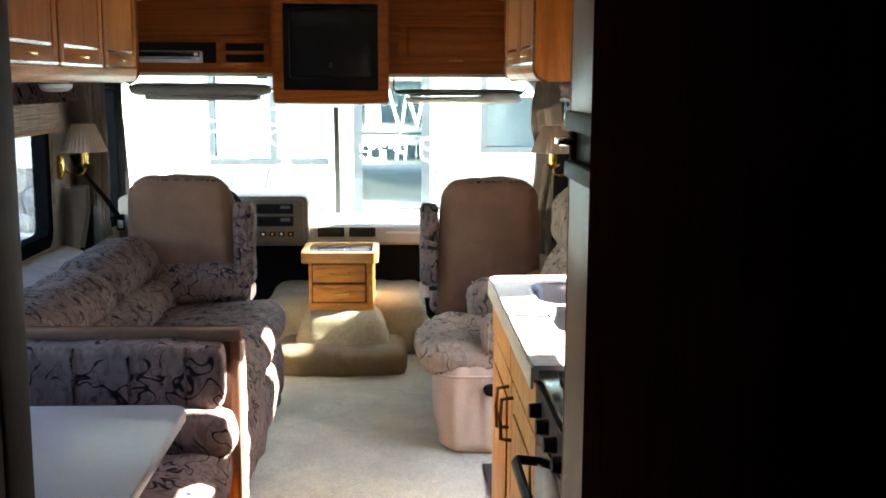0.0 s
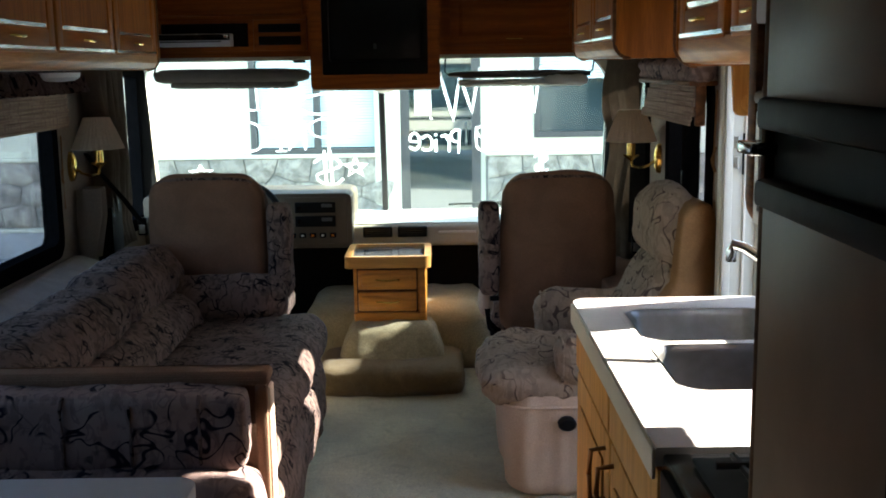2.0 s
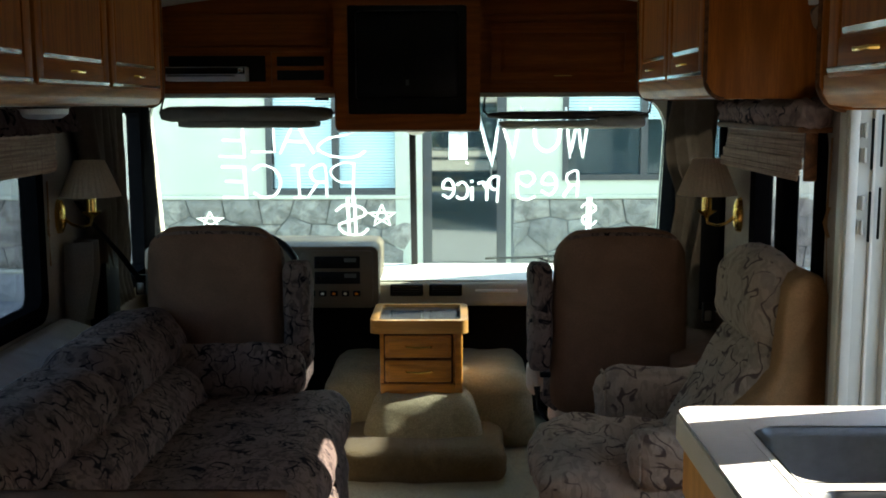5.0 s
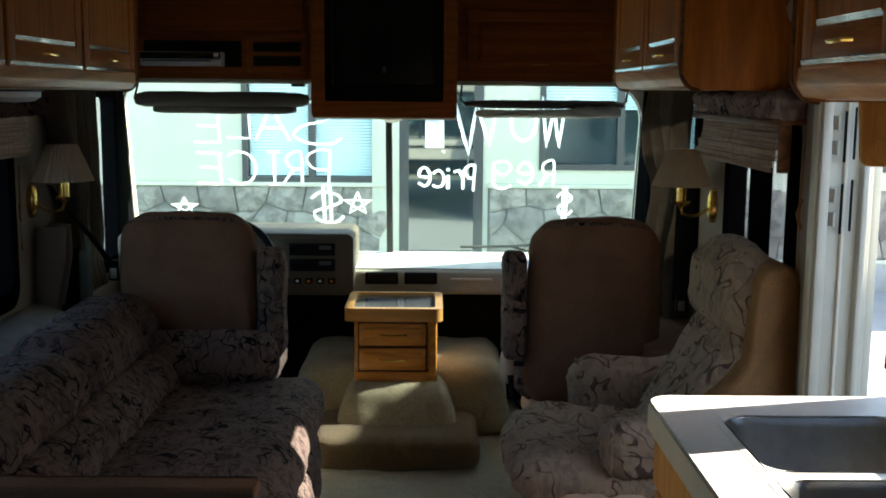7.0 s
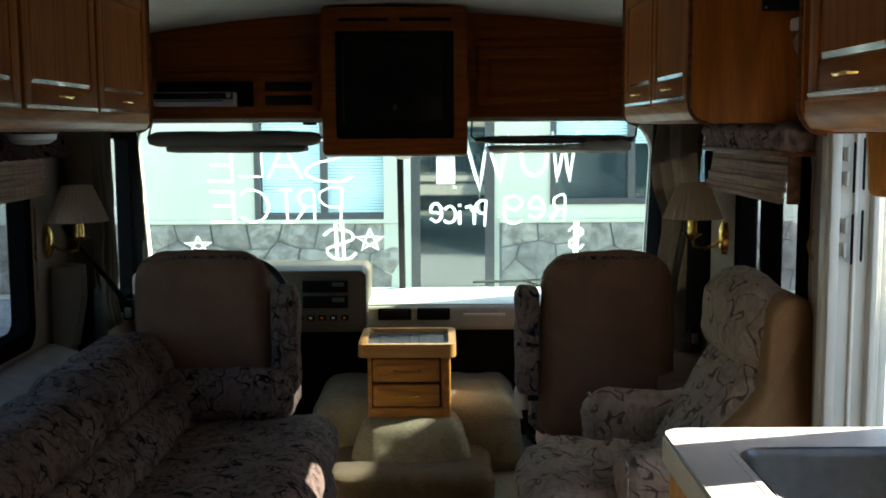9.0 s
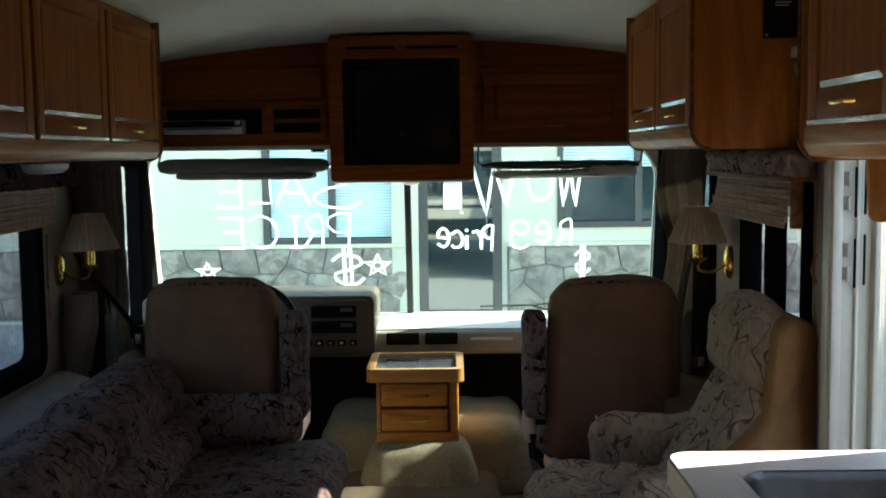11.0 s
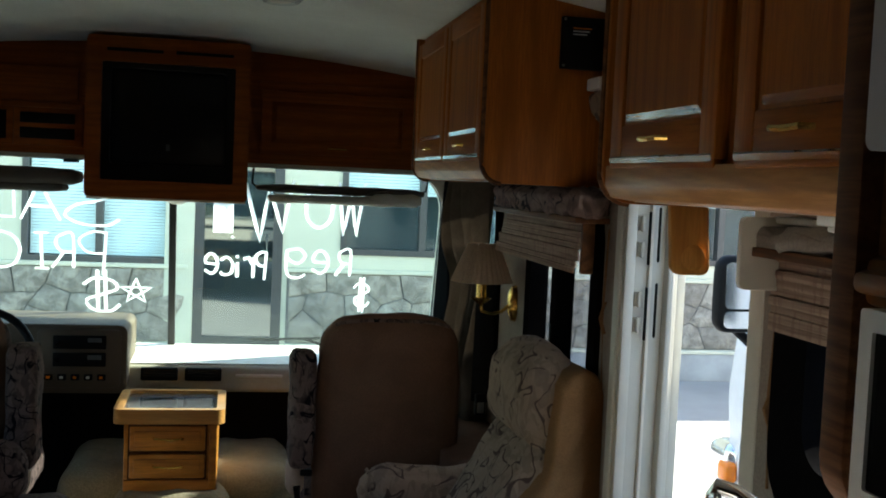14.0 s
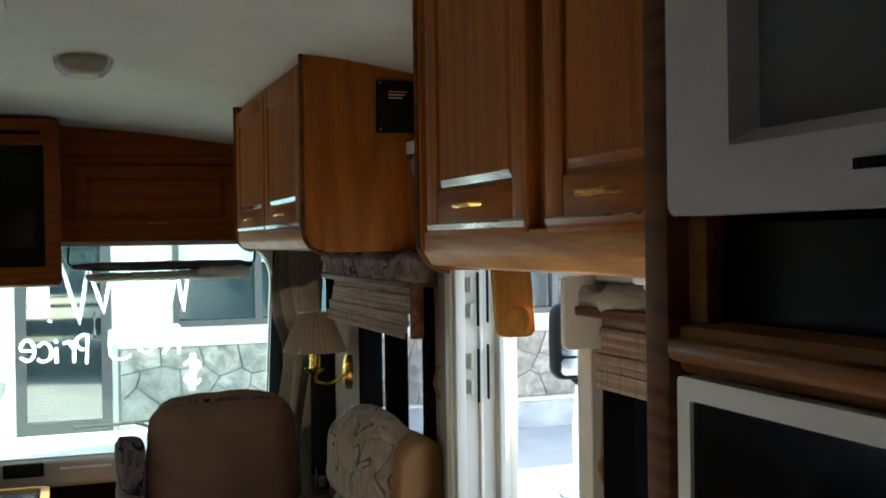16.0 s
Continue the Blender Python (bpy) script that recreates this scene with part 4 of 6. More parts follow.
def cab_door(parent, x, out, y0, y1, z0, z1, name="door", handle=True):
    """A raised-panel oak door on a side cabinet; out is the sign of its outward normal along x."""
    def slab(a, b, c, d, e, f, bev=0.0):
        lo, hi = sorted((x + out * a, x + out * b))
        return box(lo, hi, c, d, e, f, bev)
    dr = part(name, slab(0.0, 0.016, y0, y1, z0, z1, 0.003), OAK_Z, parent)
    st = 0.052
    part("stile", slab(0.012, 0.022, y0, y0 + st, z0, z1, 0.004), OAK_Z, dr)
    part("stile", slab(0.012, 0.022, y1 - st, y1, z0, z1, 0.004), OAK_Z, dr)
    part("rail", slab(0.012, 0.0215, y0 + st, y1 - st, z0, z0 + 0.06, 0.004), OAK_Y, dr)
    part("rail", slab(0.012, 0.0215, y0 + st, y1 - st, z1 - st, z1, 0.004), OAK_Y, dr)
    # raised field with sloping margins, set in a groove
    lo, mid, hi = x + out * 0.0135, x + out * 0.0160, x + out * 0.0200
    b = BM()
    g = 0.006
    o = [(y0 + st + g, z0 + 0.06 + g), (y1 - st - g, z0 + 0.06 + g), (y1 - st - g, z1 - st - g), (y0 + st + g, z1 - st - g)]
    i = [(y0 + st + 0.014, z0 + 0.0775), (y1 - st - 0.014, z0 + 0.0775), (y1 - st - 0.014, z1 - st - 0.024), (y0 + st + 0.014, z1 - st - 0.024)]
    A = [b.verts.new((mid, *p)) for p in o]
    B = [b.verts.new((hi, *p)) for p in i]
    L = [b.verts.new((lo, *p)) for p in o]
    b.faces.new(B)
    for k in range(4):
        b.faces.new((L[k], L[(k + 1) % 4], A[(k + 1) % 4], A[k]))
        if k:
            b.faces.new((A[k], A[(k + 1) % 4], B[(k + 1) % 4], B[k]))
    part("panel", b, OAK_Z, dr, "", 12)
    b = BM()
    q = [b.verts.new((mid, *o[0])), b.verts.new((mid, *o[1])), b.verts.new((hi, *i[1])), b.verts.new((hi, *i[0]))]
    b.faces.new(q)
    part("lower_bevel", b, OAK_GLOSS, dr, "glossy varnished bevel", None)
    b = BM()
    x2, x3 = x + out * 0.0225, x + out * 0.0245
    q = [b.verts.new((x2, y0 + 0.006, z0 - 0.003)), b.verts.new((x2, y1 - 0.006, z0 - 0.003)), b.verts.new((x3, y1 - 0.006, z0 + 0.0055)), b.verts.new((x3, y0 + 0.006, z0 + 0.0055)), b.verts.new((x2, y0 + 0.006, z0 + 0.008)), b.verts.new((x2, y1 - 0.006, z0 + 0.008))]
    b.faces.new(q[:4])
    b.faces.new((q[3], q[2], q[5], q[4]))
    part("edge_bevel", b, OAK_GLOSS, dr, "glossy varnished lower edge", None)
    part("bottom_lip", slab(0.004, 0.0215, y0 + 0.003, y1 - 0.003, z0 - 0.012, z0 + 0.004, 0.004), OAK_Y, dr)
    if handle:
        m, zh = (y0 + y1) / 2, z0 + 0.034
        part("handle", sweep([(x + out * 0.02, m - 0.04, zh), (x + out * 0.036, m - 0.034, zh), (x + out * 0.04, m, zh - 0.002), (x + out * 0.036, m + 0.034, zh), (x + out * 0.02, m + 0.04, zh)], 0.0045, 6), BRASS, dr, "brass pull")
    return dr


def overhead(name, wall, face, y0, y1, z0, doors, label, end_far=True, end_near=True, fascia=0.05, deep_top=None):
    """A wall cabinet hung under the ceiling. doors: list of (y0, y1)."""
    out = -1 if wall > 0 else 1
    c = thing(name, ((wall + face) / 2, (y0 + y1) / 2, z0), label, "overhead cabinet", "overhead cabinets")
    a, b = sorted((wall, face))
    top = rise(face, min(y1, 5.4)) - 0.004
    part("carcass", box(a, b, y0 + 0.018, y1 - 0.018, z0 + fascia, top, 0.002), OAK_Z, c)
    # end panels with a rounded lower front corner
    f0 = face + out * 0.022
    for on, e0, e1 in ((end_near, y0, y0 + 0.018), (end_far, y1 - 0.018, y1)):
        if not on:
            continue
        r = 0.055
        pts = [(wall, z0 - 0.004), (f0 - out * r, z0 - 0.004)] + [(f0 - out * r + out * r * math.sin(radians(q)), z0 - 0.004 + r - r * math.cos(radians(q))) for q in (15, 30, 45, 60, 75, 90)] + [(f0, top), (wall, top - 0.02)]
        part("end_panel", prism(pts, "y", e0, e1, 0.003), OAK_Z, c, "oak end panel with a rounded corner")
        yy = e1 - 0.003 if e0 > y0 + 0.01 else e0 + 0.003
        part("edge_trim", sweep([(p[0], yy, p[1]) for p in pts[1:-1]], 0.0065, 6), OAK_DARK, c, "dark brown edge moulding")
    # light valance below the doors
    lo, hi = sorted((face + out * 0.018, face - out * 0.03))
    part("fascia", prism([(hi if out > 0 else lo, z0 + fascia + 0.012), (hi if out > 0 else lo, z0 + fascia * 0.55), ((hi - 0.012) if out > 0 else (lo + 0.012), z0 + 0.006), ((lo - 0.02) if out > 0 else (hi + 0.02), z0), ((lo - 0.02) if out > 0 else (hi + 0.02), z0 + fascia)], "y", y0 + 0.018, y1 - 0.018, 0.003), OAK_FASCIA, c, "varnished oak light valance")
    part("bottom", box(min(wall, face - out * 0.04), max(wall, face - out * 0.04), y0 + 0.018, y1 - 0.018, z0, z0 + 0.012), FASCIA, c)
    for d0, d1 in doors:
        cab_door(c, face, out, d0, d1, z0 + fascia + 0.018, top - 0.028)
    return c


overhead("overhead_cabinet", -1.24, -0.93, 3.33, 5.27, 1.512, [(4.655, 5.235), (4.025, 4.63), (3.36, 4.0)], "honey oak overhead cabinet above the sofa", True, False)
overhead("overhead_cabinet", -1.24, -0.85, 1.62, 3.13, 1.49, [(2.60, 3.095), (2.12, 2.575), (1.66, 2.095)], "honey oak overhead cabinet above the dinette")
overhead("overhead_cabinet", 1.24, 0.93, 4.19, 5.31, 1.53, [(4.235, 4.735), (4.755, 5.275)], "honey oak overhead cabinet beside the door")
overhead("overhead_cabinet", 1.24, 0.93, 2.40, 3.25, 1.505, [(2.79, 3.205), (2.42, 2.735)], "honey oak overhead cabinet above the sink", True, False, 0.05)

# ---- front overhead panels ----
def front_panel(name, x0, x1, label):
    c = thing(name, ((x0 + x1) / 2, 6.25, 1.55), label, "overhead cabinet", "front cabinets")
    b = BM()
    n = 10
    pts = [(x0, 1.565), (x1, 1.565)] + [(x1 + (x0 - x1) * k / n, rise(x1 + (x0 - x1) * k / n, 6.2) - 0.002) for k in range(n + 1)]
    part("face_board", prism(pts, "y", 6.20, 6.23), OAK_X, c)
    part("underside", box(x0, x1, 6.19, 6.42, 1.548, 1.568, 0.006), VISOR_PALE, c, "padded vinyl lower edge")
    part("top_shell", box(x0, x1, 6.40, 6.44, 1.55, 2.03), CREAM, c)
    return c


def raised_panel(parent, name, x0, x1, z0, z1, y=6.20):
    p = part(name, box(x0, x1, y - 0.016, y, z0, z1, 0.004), OAK_X, parent)
    st = 0.045
    b = BM()
    o = [(x0 + st, z0 + st), (x1 - st, z0 + st), (x1 - st, z1 - st), (x0 + st, z1 - st)]
    i = [(x0 + st + 0.02, z0 + st + 0.02), (x1 - st - 0.02, z0 + st + 0.02), (x1 - st - 0.02, z1 - st - 0.02), (x0 + st + 0.02, z1 - st - 0.02)]
    A = [b.verts.new((q[0], y - 0.0165, q[1])) for q in o]
    B = [b.verts.new((q[0], y - 0.026, q[1])) for q in i]
    b.faces.new(B)
    for k in range(4):
        b.faces.new((A[k], A[(k + 1) % 4], B[(k + 1) % 4], B[k]))
    part("field", b, OAK_X, p, "", 20)
    part("moulding", ring("y", y - 0.024, y - 0.014, [(x0, z0), (x1, z0), (x1, z1), (x0, z1)], [(x0 + st, z0 + st), (x1 - st, z0 + st), (x1 - st, z1 - st), (x0 + st, z1 - st)]), OAK_X, p)
    return p


fl = front_panel("front_cabinet", -1.24, -0.30, "oak front cabinet with a recorder niche and vents")
part("upper_board", box(-1.12, -0.39, 6.185, 6.202, 1.785, 1.93, 0.004), OAK_X, fl)
part("trim_rail", box(-1.15, -0.37, 6.178, 6.204, 1.757, 1.780, 0.005), OAK_X, fl)
part("niche_frame", ring("y", 6.175, 6.204, [(-1.15, 1.60), (-0.645, 1.60), (-0.645, 1.757), (-1.15, 1.757)], [(-1.125, 1.622), (-0.672, 1.622), (-0.672, 1.742), (-1.125, 1.742)]), OAK_X, fl)
# Flat black sheet stands for the shaded depth of the niche.
part("niche", box(-1.127, -0.670, 6.19, 6.199, 1.62, 1.744), BLACK, fl, "black sheet for the shade inside the recess")
part("vent_board", box(-0.645, -0.37, 6.180, 6.202, 1.60, 1.757, 0.003), OAK_X, fl)
for _z0, _z1 in ((1.693, 1.737), (1.628, 1.674)):
    part("vent_slot", box(-0.62, -0.40, 6.176, 6.19, _z0, _z1, 0.003), BLACK, fl, "dark vent slot")
vc = thing("video_recorder", (-0.93, 6.18, 1.622), "silver video recorder in the oak niche", "video recorder")
part("body", box(-1.12, -0.752, 6.10, 6.19, 1.624, 1.688, 0.004), SILVER, vc)
part("face", box(-1.118, -0.754, 6.094, 6.102, 1.655, 1.685, 0.002), BLACK_GLOSS, vc)
part("knob", box(-0.785, -0.760, 6.086, 6.096, 1.662, 1.682, 0.004), CHROME, vc)
part("tray_line", box(-1.11, -0.80, 6.092, 6.096, 1.645, 1.650), BLACK, vc)
fr = front_panel("front_cabinet", 0.29, 1.24, "oak front cabinet with one raised panel door")
_dp = raised_panel(fr, "door", 0.375, 1.04, 1.615, 1.885)
part("handle", sweep([(0.66, 6.178, 1.645), (0.665, 6.165, 1.643), (0.75, 6.165, 1.643), (0.755, 6.178, 1.645)], 0.003, 6), BRASS, _dp)
part("top_board", box(0.36, 1.10, 6.19, 6.203, 1.89, 1.925, 0.003), OAK_X, fr)

tv = thing("television", (0, 6.05, 1.40), "built-in television in an oak surround", "television")
part("surround", ring("y", 5.95, 6.40, rounded(-0.328, 0.320, 1.402, 2.052, 0.018, 4), rounded(-0.268, 0.260, 1.472, 1.948, 0.008, 4)), OAK_X, tv, "oak frame")
part("bezel", ring("y", 5.965, 6.0, rounded(-0.268, 0.260, 1.472, 1.948, 0.008, 4), rounded(-0.235, 0.227, 1.535, 1.925, 0.02, 4)), SCREEN, tv)
part("lower_mask", box(-0.24, 0.235, 5.968, 5.99, 1.475, 1.54, 0.003), SCREEN, tv)
_sc = BM()
_gr = [[_sc.verts.new((-0.24 + 0.472 * i / 10, 5.985 + 0.016 * (((i - 5) / 5) ** 2 + ((j - 4) / 4) ** 2), 1.53 + 0.40 * j / 8)) for i in range(11)] for j in range(9)]
for j in range(8):
    for i in range(10):
        _sc.faces.new((_gr[j][i], _gr[j][i + 1], _gr[j + 1][i + 1], _gr[j + 1][i]))
part("screen", _sc, SCREEN, tv, "dark curved glass screen")
part("badge", box(-0.012, 0.004, 5.963, 5.969, 1.598, 1.625), GREY_SCREEN, tv)
for _a, _b in ((-0.25, -0.03), (0.02, 0.25)):
    part("air_slot", box(_a, _b, 5.945, 5.953, 1.99, 2.003, 0.002), BLACK, tv)
part("skirt", box(-0.32, 0.315, 5.96, 6.38, 1.393, 1.404, 0.003), CREAM, tv)
solid("mirror_mount", lathe(0.02, 6.30, [(0.02, 1.37), (0.05, 1.385), (0.06, 1.395)], 16), CREAM, "small cream plastic mount below the television", "mount")

# ---- sun visors ----
def visor(x0, x1, z, mat_a, label, second=True):
    v = thing("sun_visor", ((x0 + x1) / 2, 6.25, z), label, "sun visor", "sun visors")
    b = soft(x0, x1, 6.13, 6.30, z - 0.035, z + 0.03, 0.03, 0.004, 0.002, 14)
    part("pad", b, mat_a, v)
    part("flap", soft(x0 + 0.08, x1 - 0.06, 6.15, 6.30, z - 0.066, z - 0.03, 0.016, 0.002, 0.002, 12), mat_a, v)
    part("arm", sweep([(x0 - 0.005, 6.26, z - 0.02), (x0 - 0.03, 6.26, z + 0.0), (x0 - 0.012, 6.28, z + 0.085)], 0.006, 6), BLACK, v)
    part("arm", sweep([(x1 - 0.01, 6.26, z - 0.01), (x1 + 0.022, 6.26, z + 0.01), (x1 + 0.024, 6.28, z + 0.085)], 0.006, 6), BLACK, v)
    part("clip", box(x1 - 0.08, x1 - 0.02, 6.25, 6.30, 1.535, 1.549, 0.003), BLACK, v)
    return v


visor(-1.165, -0.375, 1.475, VISOR, "grey padded sun visor folded up")
vp = thing("sun_visor", (0.72, 6.25, 1.43), "pale worn sun visor hanging open", "sun visor", "sun visors")
part("pad", soft(0.36, 1.10, 6.12, 6.30, 1.447, 1.478, 0.015, 0.003, 0.003, 14), VISOR, vp)
part("flap", soft(0.42, 1.05, 6.10, 6.30, 1.405, 1.432, 0.013, 0.004, 0.006, 14, 5), VISOR_PALE, vp, "pale torn flap")
part("hinge_roll", soft(0.86, 1.08, 6.09, 6.20, 1.41, 1.452, 0.02, 0.002, 0.006, 8, 12), VISOR_PALE, vp)
part("arm", sweep([(0.37, 6.26, 1.46), (0.345, 6.26, 1.48), (0.35, 6.28, 1.55)], 0.005, 6), BLACK, vp)
part("arm", sweep([(1.09, 6.24, 1.465), (1.125, 6.24, 1.475), (1.14, 6.26, 1.56)], 0.005, 6), BLACK, vp)

# ---- wall lamps ----
def sconce(side, y):
    w = side * 1.24
    s = thing("wall_lamp", (w, y, 1.05), "brass wall lamp with a pleated cream shade", "wall lamp", "wall lamps")
    pl = lathe(0, 0, [(0.001, -0.016), (0.032, -0.016), (0.030, 0.0), (0.018, 0.010), (0.001, 0.012)], 20)
    for v in pl.verts:
        v.co = Vector((w - side * (v.co.z + 0.017), y + v.co.x, 1.115 + v.co.y * 2.0))
    part("wall_plate", pl, BRASS, s, "oval brass plate")
    cx = w - side * 0.125
    part("arm", sweep([(w - side * 0.02, y, 1.11), (w - side * 0.05, y, 1.085), (w - side * 0.085, y, 1.075), (cx + side * 0.005, y, 1.085), (cx, y, 1.115)], [0.007, 0.006, 0.006, 0.006, 0.007], 8), BRASS, s)
    part("cup", lathe(cx, y, [(0.006, 1.105), (0.012, 1.112), (0.034, 1.128), (0.036, 1.133), (0.015, 1.134)], 18), BRASS, s)
    part("candle", lathe(cx, y, [(0.018, 1.132), (0.018, 1.20), (0.012, 1.203)], 16), BRASS, s, "brass candle tube")
    b = BM()
    n = 64
    rings = []
    for k, (r, z) in enumerate(((0.106, 1.188), (0.103, 1.195), (0.079, 1.255), (0.054, 1.312), (0.052, 1.318))):
        rings.append([b.verts.new((cx + (r + 0.0022 * (1 if i % 2 else -1)) * math.cos(2 * math.pi * i / n), y + (r + 0.0022 * (1 if i % 2 else -1)) * math.sin(2 * math.pi * i / n), z)) for i in range(n)])
    for a, c in zip(rings, rings[1:]):
        for i in range(n):
            b.faces.new((a[i], a[(i + 1) % n], c[(i + 1) % n], c[i]))
    bmesh.ops.solidify(b, geom=b.faces[:], thickness=0.002)
    part("shade", b, SHADE, s, "pleated cream cloth shade", 25)
    return s


sconce(1, 5.005)
sconce(-1, 5.005)
sconce(-1, 3.345)

# ---- curtains ----
def between(stops, z):
    """Value at height z on a line through (height, value) stops, listed from the top down."""
    for (za, va), (zb, vb) in zip(stops, stops[1:]):
        if z >= zb:
            k = max(0.0, min(1.0, (za - z) / (za - zb)))
            k = k * k * (3 - 2 * k)
            return va + (vb - va) * k
    return stops[-1][1]


def curtain(name, side, front, rear, z0, z1, tie, label, material=CURTAIN, folds=6.5, bulge=((2.0, 0.0), (0.0, 0.0))):
    """A gathered curtain drawn back to the wall; front and rear give its edges by height, tie where it is caught up, bulge how far the front edge swings inward."""
    b = BM()
    n, m = 96, 40
    rows = []
    for j in range(m + 1):
        z = z1 + (z0 - z1) * j / m
        y0, y1 = between(rear, z), between(front, z)
        k = min(1.0, abs(z - tie) / 0.3)
        row = []
        for i in range(n + 1):
            u = i / n
            ph = u * folds * 2 * math.pi + 1.1 * math.sin(u * 5 + 1)
            f = math.sin(ph) * (0.016 + 0.026 * k) + 0.008 * math.sin(ph * 2.3 + z * 6) * k
            yy = y0 + (y1 - y0) * u + 0.010 * math.cos(ph) * k
            row.append(b.verts.new((side * (1.188 - 0.02 * k + f - between(bulge, z) * u * u), yy, z)))
        rows.append(row)
    for a, c in zip(rows, rows[1:]):
        for i in range(n):
            b.faces.new((a[i], a[i + 1], c[i + 1], c[i]))
    bmesh.ops.solidify(b, geom=b.faces[:], thickness=0.003)
    return solid(name, b, material, label, "curtain", "cab curtains", smooth=80)


curtain("curtain", -1, [(1.545, 5.46), (1.2, 5.50), (0.87, 5.64), (0.70, 5.66)], [(1.545, 5.10), (1.06, 5.19), (0.70, 5.36)], 0.70, 1.545, 0.80, "taupe gathered curtain drawn beside the driver window")
curtain("curtain", 1, [(1.545, 5.72), (1.28, 5.64), (1.14, 5.47), (0.64, 5.46)], [(1.545, 5.26), (1.30, 5.27), (1.14, 5.28), (0.64, 5.26)], 0.64, 1.545, 1.13, "taupe gathered curtain drawn beside the passenger window", folds=4.5, bulge=((1.545, 0.02), (1.28, 0.085), (1.14, 0.095), (0.64, 0.09)))
curtain("curtain", -1, [(1.02, 5.13), (0.72, 5.11)], [(1.02, 4.975), (0.72, 4.955)], 0.72, 1.02, 0.6, "pale cloth gathered on the pillar", WALLPAPER, 2.5)

# ---- seat belts ----
def belt(points, label):
    s = thing("seat_belt", points[-1], label, "seat belt", "seat belts")
    part("strap", sweep(points, 0.034, 8, flat=0.12), BELT, s)
    p = Vector(points[-1])
    part("buckle", box(p.x - 0.02, p.x + 0.02, p.y - 0.015, p.y + 0.015, p.z - 0.05, p.z + 0.03, 0.005), BLACK, s)
    part("tongue", box(p.x - 0.013, p.x + 0.013, p.y - 0.02, p.y - 0.013, p.z - 0.04, p.z + 0.0, 0.003), STEEL, s)
    return s


belt([(-1.20, 5.10, 1.16), (-1.16, 5.13, 1.08), (-1.08, 5.20, 0.95), (-1.02, 5.26, 0.83)], "black seat belt hanging beside the driver")
belt([(1.205, 5.29, 1.26), (1.195, 5.28, 1.15), (1.19, 5.26, 0.90), (1.185, 5.24, 0.72)], "black seat belt hanging at the passenger pillar")
solid("belt_pillar", box(1.19, 1.238, 5.33, 5.40, 0.64, 1.24, 0.006), BLACK_MATT, "black belt anchor pillar cover", "pillar cover")
solid("belt_pillar", box(-1.238, -1.16, 5.28, 5.44, 0.62, 0.98, 0.012), BLACK, "black belt reel cover", "pillar cover")

# ---- window blinds and valances ----
def blind(name, side, y0, y1, ztop, zbot, val, label, tilt=0.0, top_cloth=FLORAL_DINE):
    x = side * 1.24
    s = thing(name, (x, (y0 + y1) / 2, zbot), label, "blind", "woven blinds")
    d = -side
    n = int((ztop - zbot) / 0.0145)
    for k in range(n):
        z = ztop - (k + 1) * (ztop - zbot) / n
        off = 0.045 + 0.003 * math.sin(k * 2.4) + tilt * (k / n)
        lo, hi = sorted((x + d * off, x + d * (off + 0.007)))
        part("slat", box(lo, hi, y0 + 0.01, y1 - 0.01, z, z + (ztop - zbot) / n * 1.12, 0.0034), WOVEN, s)
    lo, hi = sorted((x + d * 0.005, x + d * 0.10))
    b = soft(lo, hi, y0 - 0.02, y1 + 0.02, ztop - 0.01, ztop + val, 0.02, 0.004, 0.010, 22, 14)
    part("valance", b, top_cloth, s, "gathered cloth valance")
    part("head_board", box(lo, hi, y0 - 0.015, y1 + 0.015, ztop - 0.022, ztop - 0.006, 0.003), OAK_DARK, s)
    part("end_block", box(*sorted((x + d * 0.04, x + d * 0.075)), y0 - 0.004, y0 + 0.012, zbot, ztop, 0.004), OAK_DARK, s)
    return s


blind("window_blind", -1, 3.42, 4.90, 1.445, 1.285, 0.075, "woven wood blind pulled up under a ruffled floral valance")
blind("window_blind", -1, 1.75, 3.22, 1.445, 1.285, 0.06, "woven wood blind beside the dinette")
blind("window_blind", 1, 4.10, 4.98, 1.455, 1.30, 0.06, "woven wood blind behind the armchair", 0.045)
# ruffle along the sofa valance
_r = BM()
_rows = []
for j in range(4):
    _rows.append([_r.verts.new((-1.135 + 0.012 * math.sin(i * 1.35) + 0.008 * j, 3.42 + 1.48 * i / 220, 1.50 - 0.024 * j + 0.005 * math.sin(i * 0.9))) for i in range(221)])
for a, c in zip(_rows, _rows[1:]):
    for i in range(220):
        _r.faces.new((a[i], a[i + 1], c[i + 1], c[i]))
bmesh.ops.solidify(_r, geom=_r.faces[:], thickness=0.003)
solid("ruffle", _r, FLORAL_DINE, "gathered floral ruffle over the sofa blind", "valance")
blind("window_blind", 1, 2.40, 3.145, 1.445, 1.295, 0.03, "bunched woven wood blind above the sink", 0.0, WALLPAPER)
vx = thing("window_valance", (1.17, 2.8, 1.36), "cream valance box over the sink window", "valance")
part("end_board", prism(rounded(1.12, 1.24, 1.365, 1.49, 0.012, 3), "y", 3.115, 3.13, 0.002), CREAM, vx)
part("shelf", box(1.18, 1.24, 2.40, 3.15, 1.480, 1.492, 0.003), CREAM, vx)
wb = thing("wooden_bracket", (1.10, 3.31, 1.40), "oak bracket with a round finger hole by the door", "bracket")
_o = rounded(-0.038, 0.038, 0.0, 0.16, (0.018, 0.018, 0.0, 0.0), 5)
_b = prism(_o, "y", 3.300, 3.318, 0.003)
for v in _b.verts:
    v.co.x += 1.115 - 0.25 * (v.co.z - 0.0) * 0.3
    v.co.z += 1.372
part("arm", _b, OAK_PALE, wb)
